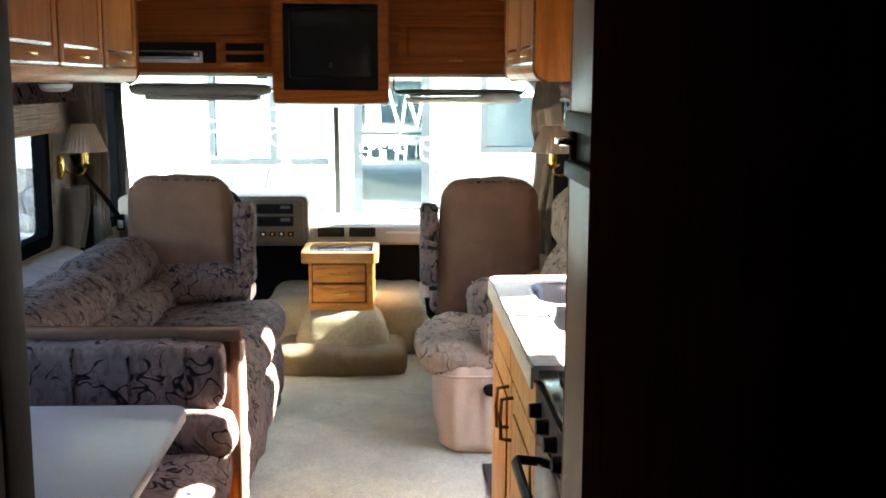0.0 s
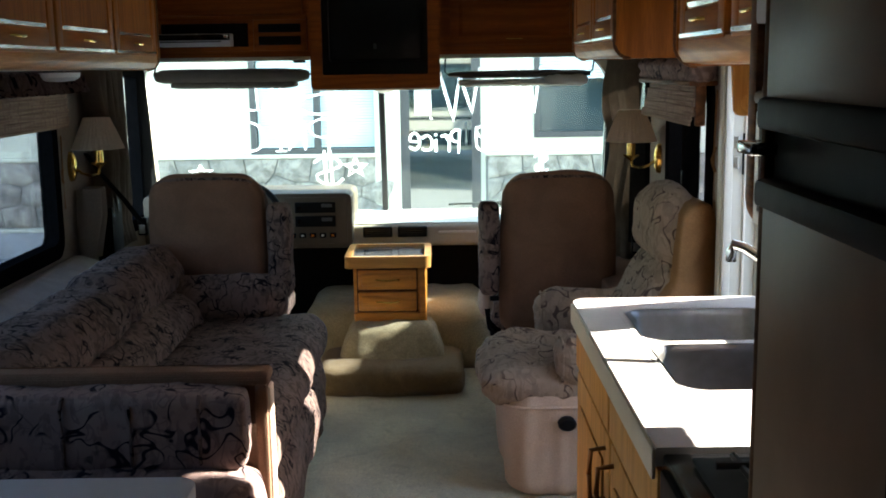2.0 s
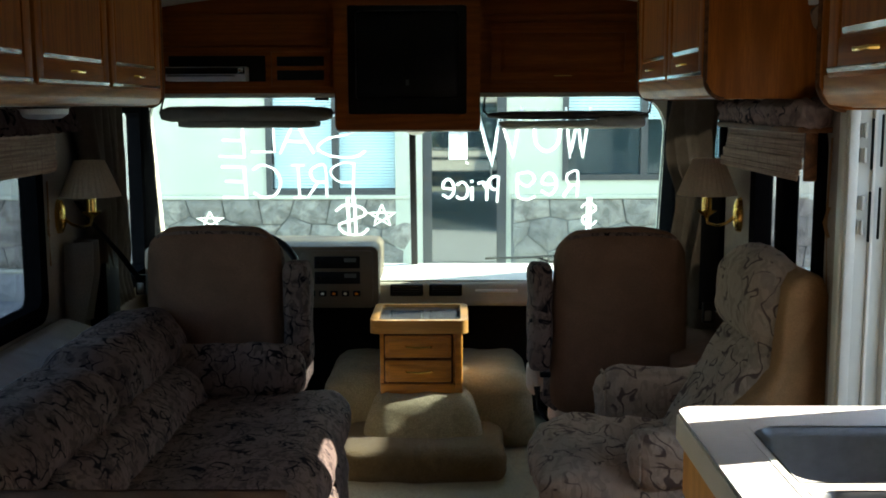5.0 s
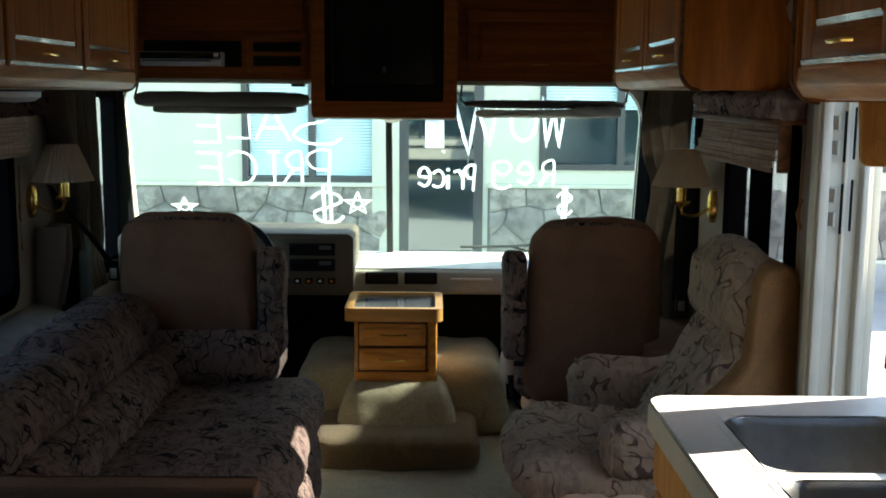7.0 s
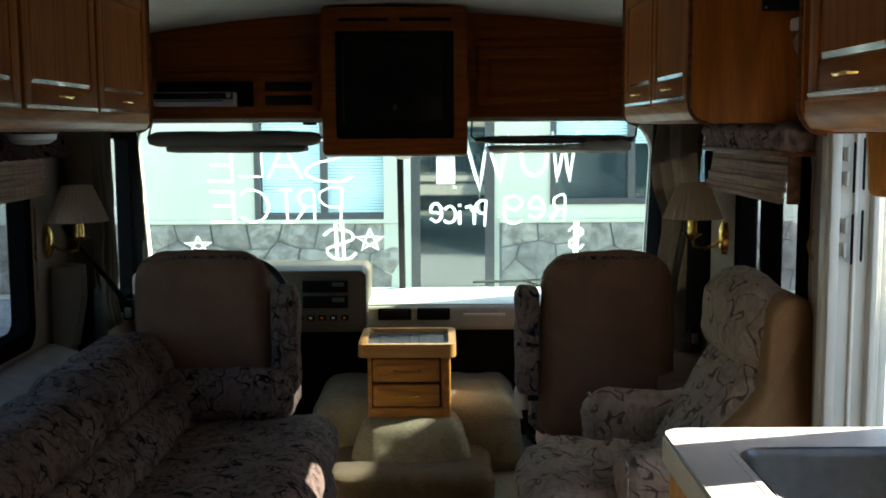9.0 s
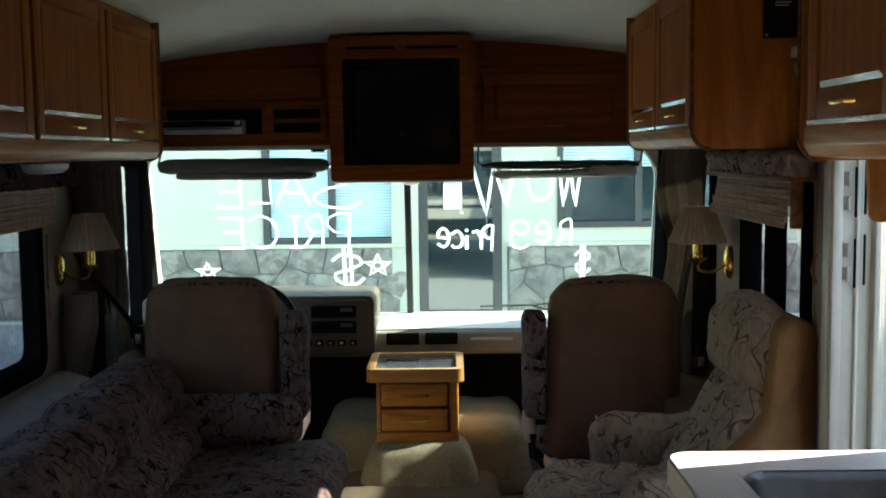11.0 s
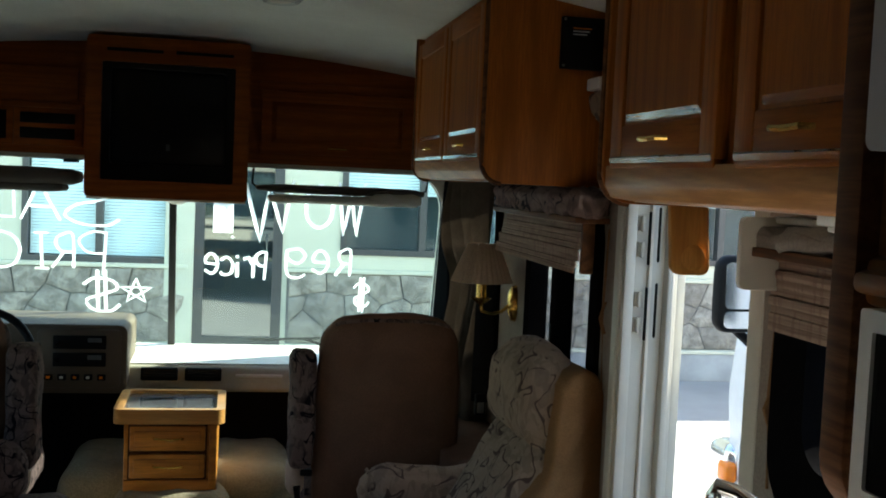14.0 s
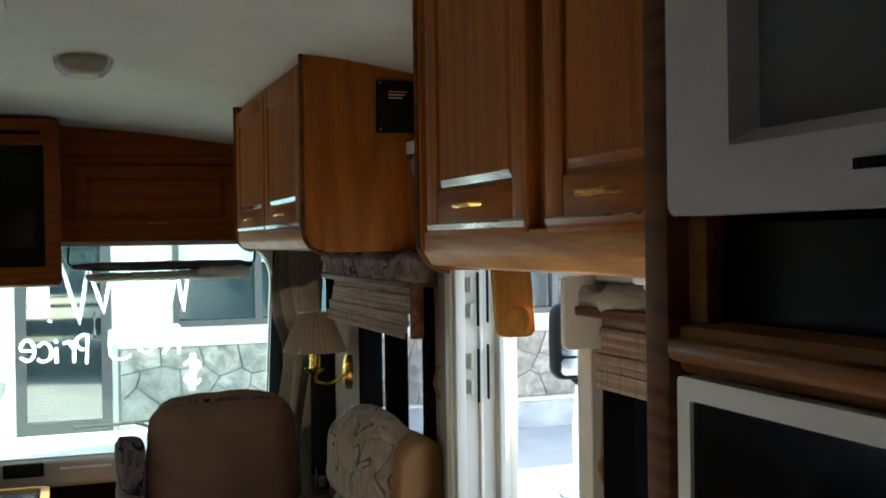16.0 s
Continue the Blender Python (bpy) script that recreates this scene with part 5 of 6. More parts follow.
_k = lathe(0, 0, [(0.016, 0.0), (0.022, 0.002), (0.024, 0.006), (0.016, 0.008)], 20)
for v in _k.verts:
    v.co = Vector((1.115 + v.co.x, 3.300 - v.co.z, 1.405 + v.co.y))
part("boss", _k, OAK_PALE, wb)


def cord(x, y, z0, z1):
    s = thing("blind_cord", (x, y, z0), "twisted blind cord wound on a cleat", "cord", "blind cords")
    part("string", sweep([(x, y, z1), (x - 0.004, y + 0.006, (z0 + z1) / 2), (x, y - 0.004, z0)], 0.003, 6), VELOUR_TAN, s)
    part("cleat", sweep([(x, y, z0 + (z1 - z0) * 0.35), (x - 0.012, y, z0 + (z1 - z0) * 0.45), (x, y, z0 + (z1 - z0) * 0.55)], 0.005, 6), VELOUR_TAN, s)
    return s


cord(1.232, 3.185, 1.0, 1.32)
cord(1.232, 4.08, 1.0, 1.42)
cord(-1.232, 4.90, 0.95, 1.25)

# ---- kitchen ----
kb = thing("base_cabinet", (0.95, 2.72, 0), "honey oak sink base cabinet", "base cabinet")
part("body", box(0.69, 1.24, 2.165, 3.265, 0.06, 0.72, 0.003), OAK_PALE, kb)
part("face_board", box(0.69, 0.71, 2.165, 3.265, 0.72, 0.866, 0.002), OAK_PALE, kb)
part("end_board", box(0.71, 1.24, 3.245, 3.265, 0.72, 0.866, 0.002), OAK_PALE, kb)
part("end_board", box(0.71, 1.24, 2.165, 2.185, 0.72, 0.866, 0.002), OAK_PALE, kb)
part("plinth", box(0.74, 1.24, 2.165, 3.25, 0.0, 0.06), BLACK, kb)
for _y0, _y1 in ((2.71, 3.235), (2.19, 2.69)):
    _d = part("door", box(0.668, 0.69, _y0, _y1, 0.10, 0.715, 0.004), OAK_PALE, kb)
    part("door_field", box(0.661, 0.669, _y0 + 0.07, _y1 - 0.07, 0.17, 0.645, 0.005), OAK_PALE, _d)
    _yh = _y0 + 0.045 if _y0 > 2.5 else _y1 - 0.045
    part("handle", sweep([(0.668, _yh, 0.56), (0.635, _yh, 0.565), (0.632, _yh, 0.62), (0.635, _yh, 0.675), (0.668, _yh, 0.68)], 0.006, 8), BRONZE, _d, "bronze bar pull")
    _w = part("drawer_front", box(0.664, 0.69, _y0, _y1, 0.73, 0.85, 0.004), OAK_PALE, kb)
# The counter edge's shadow is put into this rail's dark colour.
part("top_rail", box(0.672, 0.692, 2.17, 3.262, 0.852, 0.868, 0.002), OAK_DARK, kb, "rail coloured dark for the shadow under the counter edge")

ct = thing("countertop", (0.95, 2.72, 0.866), "pale laminate countertop with a rounded corner", "countertop")
_oz = rounded(0.655, 1.24, 2.16, 3.28, (0.006, 0.0, 0.0, 0.045), 6)
# slab with two sink openings: built from strips round the bowls
BX0, BX1 = 0.765, 1.115
B1 = (2.83, 3.135)
B2 = (2.46, 2.79)
_b = BM()
for _q in (((0.655, BX0), (2.16, 3.235)), ((BX1, 1.24), (2.16, 3.28)), ((BX0, BX1), (2.16, B2[0])), ((BX0, BX1), (B2[1], B1[0])), ((BX0, BX1), (B1[1], 3.28))):
    box(_q[0][0], _q[0][1], _q[1][0], _q[1][1], 0.868, 0.90, bm=_b)
prism([(0.70, 3.235), (BX0, 3.235), (BX0, 3.28), (0.70, 3.28)] , "z", 0.868, 0.90, bm=_b)
prism([(0.655, 3.235), (0.70, 3.235), (0.70, 3.28)] + [(0.70 - 0.045 * math.sin(radians(a)), 3.235 + 0.045 * math.cos(radians(a))) for a in (15, 30, 45, 60, 75)], "z", 0.868, 0.90, bm=_b)
bmesh.ops.remove_doubles(_b, verts=_b.verts, dist=0.0004)
part("slab", _b, LAMINATE, ct, "", 30)
part("front_edge", box(0.648, 0.6552, 2.16, 3.235, 0.845, 0.897, 0.003), EDGE_LAM, ct, "cream front edge")
part("splash", box(1.226, 1.238, 2.16, 3.27, 0.90, 0.94, 0.003), LAMINATE, ct)
sk = thing("sink", (0.94, 2.8, 0.74), "double-bowl stainless steel sink", "sink")
part("rim", ring("z", 0.9002, 0.9011, rounded(BX0 - 0.016, BX1 + 0.02, B2[0] - 0.016, B1[1] + 0.016, 0.06, 6), rounded(BX0 - 0.002, BX1 + 0.002, B2[0] - 0.002, B1[1] + 0.002, 0.06, 6)), LAMINATE, sk, "pale flush rim")
for _y0, _y1 in (B1, B2):
    b = BM()
    loops = []
    for ins, z, r in ((-0.002, 0.9022, 0.047), (0.0, 0.8995, 0.045), (0.006, 0.88, 0.045), (0.016, 0.77, 0.042), (0.03, 0.752, 0.038), (0.06, 0.745, 0.03)):
        loops.append([b.verts.new((p[0], p[1], z)) for p in rounded(BX0 + ins, BX1 - ins, _y0 + ins, _y1 - ins, r, 6)])
    for a, c in zip(loops, loops[1:]):
        for i in range(len(a)):
            b.faces.new((a[i], a[(i + 1) % len(a)], c[(i + 1) % len(a)], c[i]))
    b.faces.new(loops[-1])
    bw = part("bowl", b, STEEL, sk)
    part("drain", lathe((BX0 + BX1) / 2, (_y0 + _y1) / 2, [(0.03, 0.746), (0.028, 0.749), (0.012, 0.747)], 16), CHROME, bw)
    part("corner_fill", ring("z", 0.8995, 0.902, [p for p in rounded(BX0, BX1, _y0, _y1, 0.0005, 6)], rounded(BX0, BX1, _y0, _y1, 0.045, 6)), LAMINATE, sk)
fa = thing("faucet", (1.15, 2.650, 0.90), "chrome swing faucet with two handles", "faucet")
part("base", soft(1.125, 1.185, 2.530, 2.760, 0.90, 0.935, 0.02, 0.004, 0.0, 8), CHROME, fa)
part("spout", sweep([(1.155, 2.640, 0.93), (1.150, 2.645, 0.965), (1.115, 2.670, 1.005), (1.04, 2.724, 1.065), (0.965, 2.776, 1.117), (0.945, 2.790, 1.122), (0.94, 2.792, 1.108), (0.94, 2.792, 1.085)], [0.017, 0.016, 0.013, 0.012, 0.012, 0.012, 0.012, 0.012], 10), CHROME, fa)
for _y in (2.560, 2.730):
    part("handle", lathe(1.155, _y, [(0.015, 0.93), (0.02, 0.95), (0.024, 0.965), (0.018, 0.985), (0.004, 0.99)], 14), CHROME, fa)

sv = thing("stove", (0.95, 1.86, 0), "black gas range with oven", "stove")
part("body", box(0.685, 1.24, 1.565, 2.155, 0.05, 0.87, 0.004), BLACK, sv)
part("hob", box(0.665, 1.24, 1.565, 2.155, 0.87, 0.892, 0.005), BLACK_GLOSS, sv)
part("lid", box(0.70, 1.20, 1.60, 2.11, 0.893, 0.903, 0.005), BLACK, sv, "black burner tray")
for k in range(3):
    part("grate_bar", sweep([(0.72, 1.66 + k * 0.19, 0.915), (1.18, 1.66 + k * 0.19, 0.915)], 0.006, 6), BLACK, sv)
    part("grate_bar", sweep([(0.76 + k * 0.17, 1.62, 0.912), (0.76 + k * 0.17, 2.09, 0.912)], 0.006, 6), BLACK, sv)
part("control_strip", box(0.660, 0.69, 1.57, 2.15, 0.78, 0.868, 0.004), BLACK, sv)
for k in range(5):
    _y = 1.63 + k * 0.11
    part("knob", sweep([(0.662, _y, 0.825), (0.635, _y, 0.825)], [0.018, 0.015], 12), BLACK, sv)
_ov = part("oven_door", box(0.660, 0.688, 1.575, 2.145, 0.30, 0.77, 0.006), BLACK_GLOSS, sv, "black glass oven door")
part("handle", sweep([(0.66, 2.10, 0.70), (0.615, 2.10, 0.705), (0.61, 2.08, 0.705), (0.61, 1.64, 0.705), (0.615, 1.62, 0.705), (0.66, 1.62, 0.70)], 0.011, 8), BLACK, _ov, "black bar handle")
part("lower_drawer", box(0.662, 0.688, 1.575, 2.145, 0.07, 0.29, 0.005), BLACK, sv)

fg = thing("refrigerator", (0.93, 1.34, 0), "dark brown two-door refrigerator with recessed black handles", "refrigerator")
part("body", box(0.66, 1.24, 1.14, 1.545, 0.02, 1.95, 0.004), BLACK, fg)
part("lower_door", box(0.622, 0.66, 1.145, 1.54, 0.12, 1.395, 0.008), FRIDGE, fg)
part("upper_door", box(0.622, 0.66, 1.145, 1.54, 1.455, 1.93, 0.008), FRIDGE, fg)
part("handle_gap", box(0.632, 0.662, 1.15, 1.535, 1.395, 1.455), BLACK, fg)
part("upper_pull", box(0.611, 0.636, 1.16, 1.53, 1.448, 1.478, 0.006), BLACK, fg, "glossy black pull")
part("lower_pull", box(0.611, 0.636, 1.16, 1.53, 1.375, 1.402, 0.006), BLACK, fg, "glossy black pull")
part("edge_trim", box(0.622, 0.66, 1.535, 1.550, 0.02, 1.95, 0.005), OAK_DARK, fg, "dark edge moulding")
part("latch", box(0.598, 0.625, 1.50, 1.545, 1.425, 1.437, 0.003), CHROME, fg)
solid("wall_closet", box(0.578, 1.24, -1.54, 1.13, 0.0, 2.14, 0.006), CLOSET, "brown wood closet wall along the hallway, shade put into its colour", "wall", kind="structure")
cw = thing("closet_door", (0.57, 0.5, 0.1), "oak closet door with raised panel, shade put into its colour", "closet door", "closet doors")
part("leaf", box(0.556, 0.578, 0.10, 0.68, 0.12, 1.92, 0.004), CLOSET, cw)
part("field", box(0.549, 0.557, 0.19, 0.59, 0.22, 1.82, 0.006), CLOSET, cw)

# ---- television and microwave tower over the stove ----
FX = 0.86
ut = thing("appliance_cabinet", (1.05, 2.0, 1.22), "oak appliance cabinet with television and microwave bays", "overhead cabinet")
part("side_panel", prism(rounded(FX - 0.012, 1.24, 1.215, 2.095, (0.06, 0.0, 0.0, 0.0), 6), "y", 2.342, 2.384, 0.004), OAK_DARK, ut, "dark-edged oak side panel with a rounded foot")
part("side_panel", box(FX, 1.24, 1.575, 1.60, 1.215, 2.095, 0.004), OAK_Z, ut)
part("shelf", box(FX - 0.004, 1.24, 1.60, 2.342, 1.428, 1.475, 0.010), OAK_BROWN, ut, "oak shelf with a moulded edge")
part("shelf_lip", box(FX - 0.016, FX + 0.02, 1.60, 2.342, 1.44, 1.462, 0.008), OAK_BROWN, ut)
part("bay_frame", box(FX + 0.01, FX + 0.03, 2.312, 2.342, 1.475, 1.572, 0.003), OAK_BROWN, ut)
# Near-black block fills the empty bay and stands for its shade.
part("bay_shade", box(FX + 0.04, 1.24, 1.60, 2.31, 1.475, 1.565), SCREEN, ut, "near-black block for the shade in the empty bay")
part("top_board", box(FX, 1.24, 1.60, 2.342, 2.05, 2.09), OAK_Y, ut)
part("bottom_board", box(FX, 1.24, 1.60, 2.342, 1.215, 1.232, 0.004), OAK_Y, ut)
mw = thing("microwave", (1.05, 1.98, 1.235), "built-in microwave with white frame and black glass", "microwave")
part("frame", ring("x", FX - 0.014, FX + 0.02, rounded(1.62, 2.324, 1.240, 1.428, 0.005, 4), rounded(1.642, 2.304, 1.262, 1.408, 0.003, 4)), WHITE, mw, "white plastic frame")
part("body", box(FX + 0.01, 1.22, 1.63, 2.30, 1.245, 1.42), BLACK, mw)
part("glass", box(FX - 0.010, FX + 0.012, 1.640, 2.306, 1.260, 1.410, 0.0), BLACK_GLOSS, mw, "black door glass")
t2 = thing("television", (1.05, 1.98, 1.57), "silver-grey television in the oak cabinet", "television")
_ot = rounded(1.62, 2.330, 1.572, 2.04, 0.012, 4)
_in1, _in2 = rounded(1.70, 2.235, 1.628, 2.0, 0.004, 4), rounded(1.715, 2.222, 1.642, 1.99, 0.004, 4)
part("front_bezel", ring("x", FX - 0.018, FX + 0.03, _ot, _in1), SILVER, t2, "silver-grey plastic bezel")
_b = BM()
_A, _B = [_b.verts.new((FX - 0.018, *p)) for p in _in1], [_b.verts.new((FX + 0.006, *p)) for p in _in2]
for k in range(len(_A)):
    _b.faces.new((_A[k], _A[(k + 1) % len(_A)], _B[(k + 1) % len(_B)], _B[k]))
part("inner_slope", _b, SILVER, t2, "sloping inner edge")
part("screen", box(FX + 0.004, FX + 0.028, 1.705, 2.23, 1.633, 1.998), GREY_SCREEN, t2, "dull grey glass")
part("body", box(FX + 0.03, 1.2, 1.66, 2.31, 1.60, 2.0, 0.01), SILVER, t2)
for k in range(7):
    part("brand_mark", box(FX - 0.0205, FX - 0.017, 2.08 - k * 0.0085, 2.086 - k * 0.0085, 1.598, 1.606), BLACK, t2)

# ---- small fixtures ----
uc = thing("cabinet_lamp", (1.10, 2.62, 1.479), "white lamp under the sink cabinet", "cabinet lamp")
part("housing", box(1.07, 1.135, 2.45, 2.80, 1.488, 1.505, 0.005), WHITE, uc)
part("lens", soft(1.075, 1.13, 2.47, 2.78, 1.479, 1.491, 0.007, 0.002, 0.0, 8), WHITE, uc, "white ribbed lens")
pn = thing("control_panel", (1.17, 4.18, 1.86), "black monitor panel with small indicator labels", "control panel")
part("plate", box(1.105, 1.232, 4.172, 4.19, 1.838, 1.975, 0.004), BLACK, pn)
for k in range(3):
    part("caption_bar", box(1.135, 1.185 - k * 0.006, 4.169, 4.173, 1.943 - k * 0.008, 1.946 - k * 0.008), AMBER if k == 0 else SILVER, pn)
for _x in (1.112, 1.225):
    for _z in (1.846, 1.967):
        part("screw", box(_x - 0.003, _x + 0.003, 4.168, 4.173, _z - 0.003, _z + 0.003), STEEL, pn)
ph = thing("wall_shelf", (1.21, 4.15, 1.70), "small white shelf with a floral cloth below", "shelf")
part("board", box(1.185, 1.239, 4.09, 4.189, 1.783, 1.815, 0.004), WHITE, ph)
part("cloth", soft(1.195, 1.239, 4.10, 4.185, 1.705, 1.783, 0.02, 0.004, 0.006, 8, 20), FLORAL_PALE, ph)
LX, LY = 0.389, 4.70
_zc = rise(LX, LY)
dm = thing("ceiling_lamp", (LX, LY, _zc - 0.06), "small ceiling lamp with a tan bowl and ribbed glass rim", "ceiling lamp")
part("mount", lathe(LX, LY, [(0.060, _zc + 0.002), (0.060, _zc - 0.010), (0.040, _zc - 0.012)], 28), BRASS, dm, "brass mount")
part("bowl", lathe(LX, LY, [(0.066, _zc - 0.004), (0.064, _zc - 0.022), (0.050, _zc - 0.042), (0.026, _zc - 0.054), (0.001, _zc - 0.057)], 28), EDGE_LAM, dm, "tan frosted bowl")
_b = BM()
_rg = []
for _r, _z in ((0.080, _zc - 0.002), (0.079, _zc - 0.016), (0.070, _zc - 0.036), (0.052, _zc - 0.053), (0.046, _zc - 0.057)):
    _rg.append([_b.verts.new((LX + (_r + 0.0022 * (i % 2)) * math.cos(2 * math.pi * i / 56), LY + (_r + 0.0022 * (i % 2)) * math.sin(2 * math.pi * i / 56), _z)) for i in range(56)])
for a, c in zip(_rg, _rg[1:]):
    for i in range(56):
        _b.faces.new((a[i], a[(i + 1) % 56], c[(i + 1) % 56], c[i]))
bmesh.ops.solidify(_b, geom=_b.faces[:], thickness=0.002)
part("glass_rim", _b, GLASS_GREY, dm, "ribbed clear glass rim", 20)
va = thing("ceiling_vent", (0.0, 3.85, 2.07), "cream roof vent frame", "ceiling vent")
part("frame", ring("z", 2.075, 2.10, rounded(-0.20, 0.215, 3.66, 4.08, 0.02, 4), rounded(-0.16, 0.175, 3.70, 4.04, 0.02, 4)), CREAM, va)
part("backing", box(-0.17, 0.185, 3.69, 4.05, 2.088, 2.094), BLACK, va)
for k in range(6):
    part("slat", box(-0.16, 0.175, 3.72 + k * 0.055, 3.735 + k * 0.055, 2.078, 2.09), CREAM, va)
ul = thing("ceiling_lamp", (-1.10, 4.55, 1.48), "white oval lamp under the overhead cabinet", "cabinet lamp")
part("diffuser", lathe(-1.10, 4.55, [(0.07, 1.504), (0.068, 1.488), (0.05, 1.474), (0.001, 1.47)], 24, squash=1.9), WHITE, ul)

# ---- painted lettering on the windscreen, read from outside ----
GLYPHS = {
    "S": [[(0.95, 0.85), (0.7, 1.0), (0.3, 0.98), (0.12, 0.8), (0.3, 0.58), (0.7, 0.45), (0.9, 0.22), (0.65, 0.02), (0.25, 0.0), (0.05, 0.15)]],
    "A": [[(0.0, 0.0), (0.5, 1.0), (0.98, 0.0)], [(0.2, 0.35), (0.82, 0.37)]],
    "L": [[(0.1, 1.0), (0.1, 0.02), (0.85, 0.04)]],
    "E": [[(0.85, 1.0), (0.1, 0.98), (0.1, 0.0), (0.88, 0.02)], [(0.1, 0.52), (0.75, 0.53)]],
    "P": [[(0.22, 0.0), (0.12, 1.0)], [(0.1, 0.96), (0.45, 1.0), (0.8, 0.88), (0.88, 0.72), (0.62, 0.52), (0.15, 0.5)]],
    "R": [[(0.1, 0.0), (0.12, 1.0), (0.6, 0.98), (0.8, 0.78), (0.6, 0.52), (0.13, 0.48)], [(0.45, 0.5), (0.95, 0.0)]],
    "I": [[(0.5, 1.0), (0.5, 0.0)], [(0.25, 1.0), (0.75, 1.0)], [(0.25, 0.0), (0.75, 0.0)]],
    "C": [[(0.9, 0.85), (0.6, 1.0), (0.25, 0.85), (0.1, 0.5), (0.25, 0.12), (0.6, 0.0), (0.92, 0.15)]],
    "W": [[(0.0, 1.0), (0.24, 0.0), (0.5, 0.8), (0.74, 0.0), (1.0, 1.0)]],
    "w": [[(0.0, 1.0), (0.2, 0.15), (0.5, 0.9), (0.66, 0.0), (1.0, 0.92)]],
    "O": [[(0.5, 0.95), (0.15, 0.75), (0.15, 0.25), (0.5, 0.05), (0.85, 0.25), (0.85, 0.75), (0.5, 0.95)]],
    "!": [[(0.7, 1.0), (0.5, 0.3)], [(0.4, 0.02), (0.46, 0.0)]],
    "e": [[(0.15, 0.32), (0.8, 0.36), (0.7, 0.6), (0.4, 0.66), (0.14, 0.45), (0.15, 0.18), (0.45, 0.0), (0.85, 0.12)]],
    "g": [[(0.78, 0.6), (0.4, 0.66), (0.18, 0.42), (0.4, 0.15), (0.75, 0.3), (0.8, 0.62), (0.78, -0.2), (0.45, -0.38), (0.15, -0.25)]],
    "p": [[(0.15, 0.66), (0.15, -0.38)], [(0.15, 0.55), (0.55, 0.66), (0.82, 0.4), (0.55, 0.08), (0.16, 0.15)]],
    "r": [[(0.2, 0.64), (0.22, 0.0)], [(0.22, 0.4), (0.5, 0.64), (0.8, 0.58)]],
    "i": [[(0.5, 0.62), (0.5, 0.0)], [(0.48, 0.88), (0.53, 0.86)]],
    "c": [[(0.82, 0.52), (0.5, 0.66), (0.18, 0.42), (0.25, 0.1), (0.6, 0.0), (0.85, 0.1)]],
    "$": [[(0.92, 0.75), (0.65, 0.92), (0.25, 0.85), (0.15, 0.65), (0.5, 0.5), (0.85, 0.35), (0.7, 0.12), (0.3, 0.08), (0.08, 0.25)], [(0.42, 1.12), (0.40, -0.12)], [(0.6, 1.12), (0.58, -0.12)]],
    "*": [[(0.5, 1.0), (0.2, 0.0), (0.98, 0.62), (0.02, 0.62), (0.8, 0.0), (0.5, 1.0)]],
}


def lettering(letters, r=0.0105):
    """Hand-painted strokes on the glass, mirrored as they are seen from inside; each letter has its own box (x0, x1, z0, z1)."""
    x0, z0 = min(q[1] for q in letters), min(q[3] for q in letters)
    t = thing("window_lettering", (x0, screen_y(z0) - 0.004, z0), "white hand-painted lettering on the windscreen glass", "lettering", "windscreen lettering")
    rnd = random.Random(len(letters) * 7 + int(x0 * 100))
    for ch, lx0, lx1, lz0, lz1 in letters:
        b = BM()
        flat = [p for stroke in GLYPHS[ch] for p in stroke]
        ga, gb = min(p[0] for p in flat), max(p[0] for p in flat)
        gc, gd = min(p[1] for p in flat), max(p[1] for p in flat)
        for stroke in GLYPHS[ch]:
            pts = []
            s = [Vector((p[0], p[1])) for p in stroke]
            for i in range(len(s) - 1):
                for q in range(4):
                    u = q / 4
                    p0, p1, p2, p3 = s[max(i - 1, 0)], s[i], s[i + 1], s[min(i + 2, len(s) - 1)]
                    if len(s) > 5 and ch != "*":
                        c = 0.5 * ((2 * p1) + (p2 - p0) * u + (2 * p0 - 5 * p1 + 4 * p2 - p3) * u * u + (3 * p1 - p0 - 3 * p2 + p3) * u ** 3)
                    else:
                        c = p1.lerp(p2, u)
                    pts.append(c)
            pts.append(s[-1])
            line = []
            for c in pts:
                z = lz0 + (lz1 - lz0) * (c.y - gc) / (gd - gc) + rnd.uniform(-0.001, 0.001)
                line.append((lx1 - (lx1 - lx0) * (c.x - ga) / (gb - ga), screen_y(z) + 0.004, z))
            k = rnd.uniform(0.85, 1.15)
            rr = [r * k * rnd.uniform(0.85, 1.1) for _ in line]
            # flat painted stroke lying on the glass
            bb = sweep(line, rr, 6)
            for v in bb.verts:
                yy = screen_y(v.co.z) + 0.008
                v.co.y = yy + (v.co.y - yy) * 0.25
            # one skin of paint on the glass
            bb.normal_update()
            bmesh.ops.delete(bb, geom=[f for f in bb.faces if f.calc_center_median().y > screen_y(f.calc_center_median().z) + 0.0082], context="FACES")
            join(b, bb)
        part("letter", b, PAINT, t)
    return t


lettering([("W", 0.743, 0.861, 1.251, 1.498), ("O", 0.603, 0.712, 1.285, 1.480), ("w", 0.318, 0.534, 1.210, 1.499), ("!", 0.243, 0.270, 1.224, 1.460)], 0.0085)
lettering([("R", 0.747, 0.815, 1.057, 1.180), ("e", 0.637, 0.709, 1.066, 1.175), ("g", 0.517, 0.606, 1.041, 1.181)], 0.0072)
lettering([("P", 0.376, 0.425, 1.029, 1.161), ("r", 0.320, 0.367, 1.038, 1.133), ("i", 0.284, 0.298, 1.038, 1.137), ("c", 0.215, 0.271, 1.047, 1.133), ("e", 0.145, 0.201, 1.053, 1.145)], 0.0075)
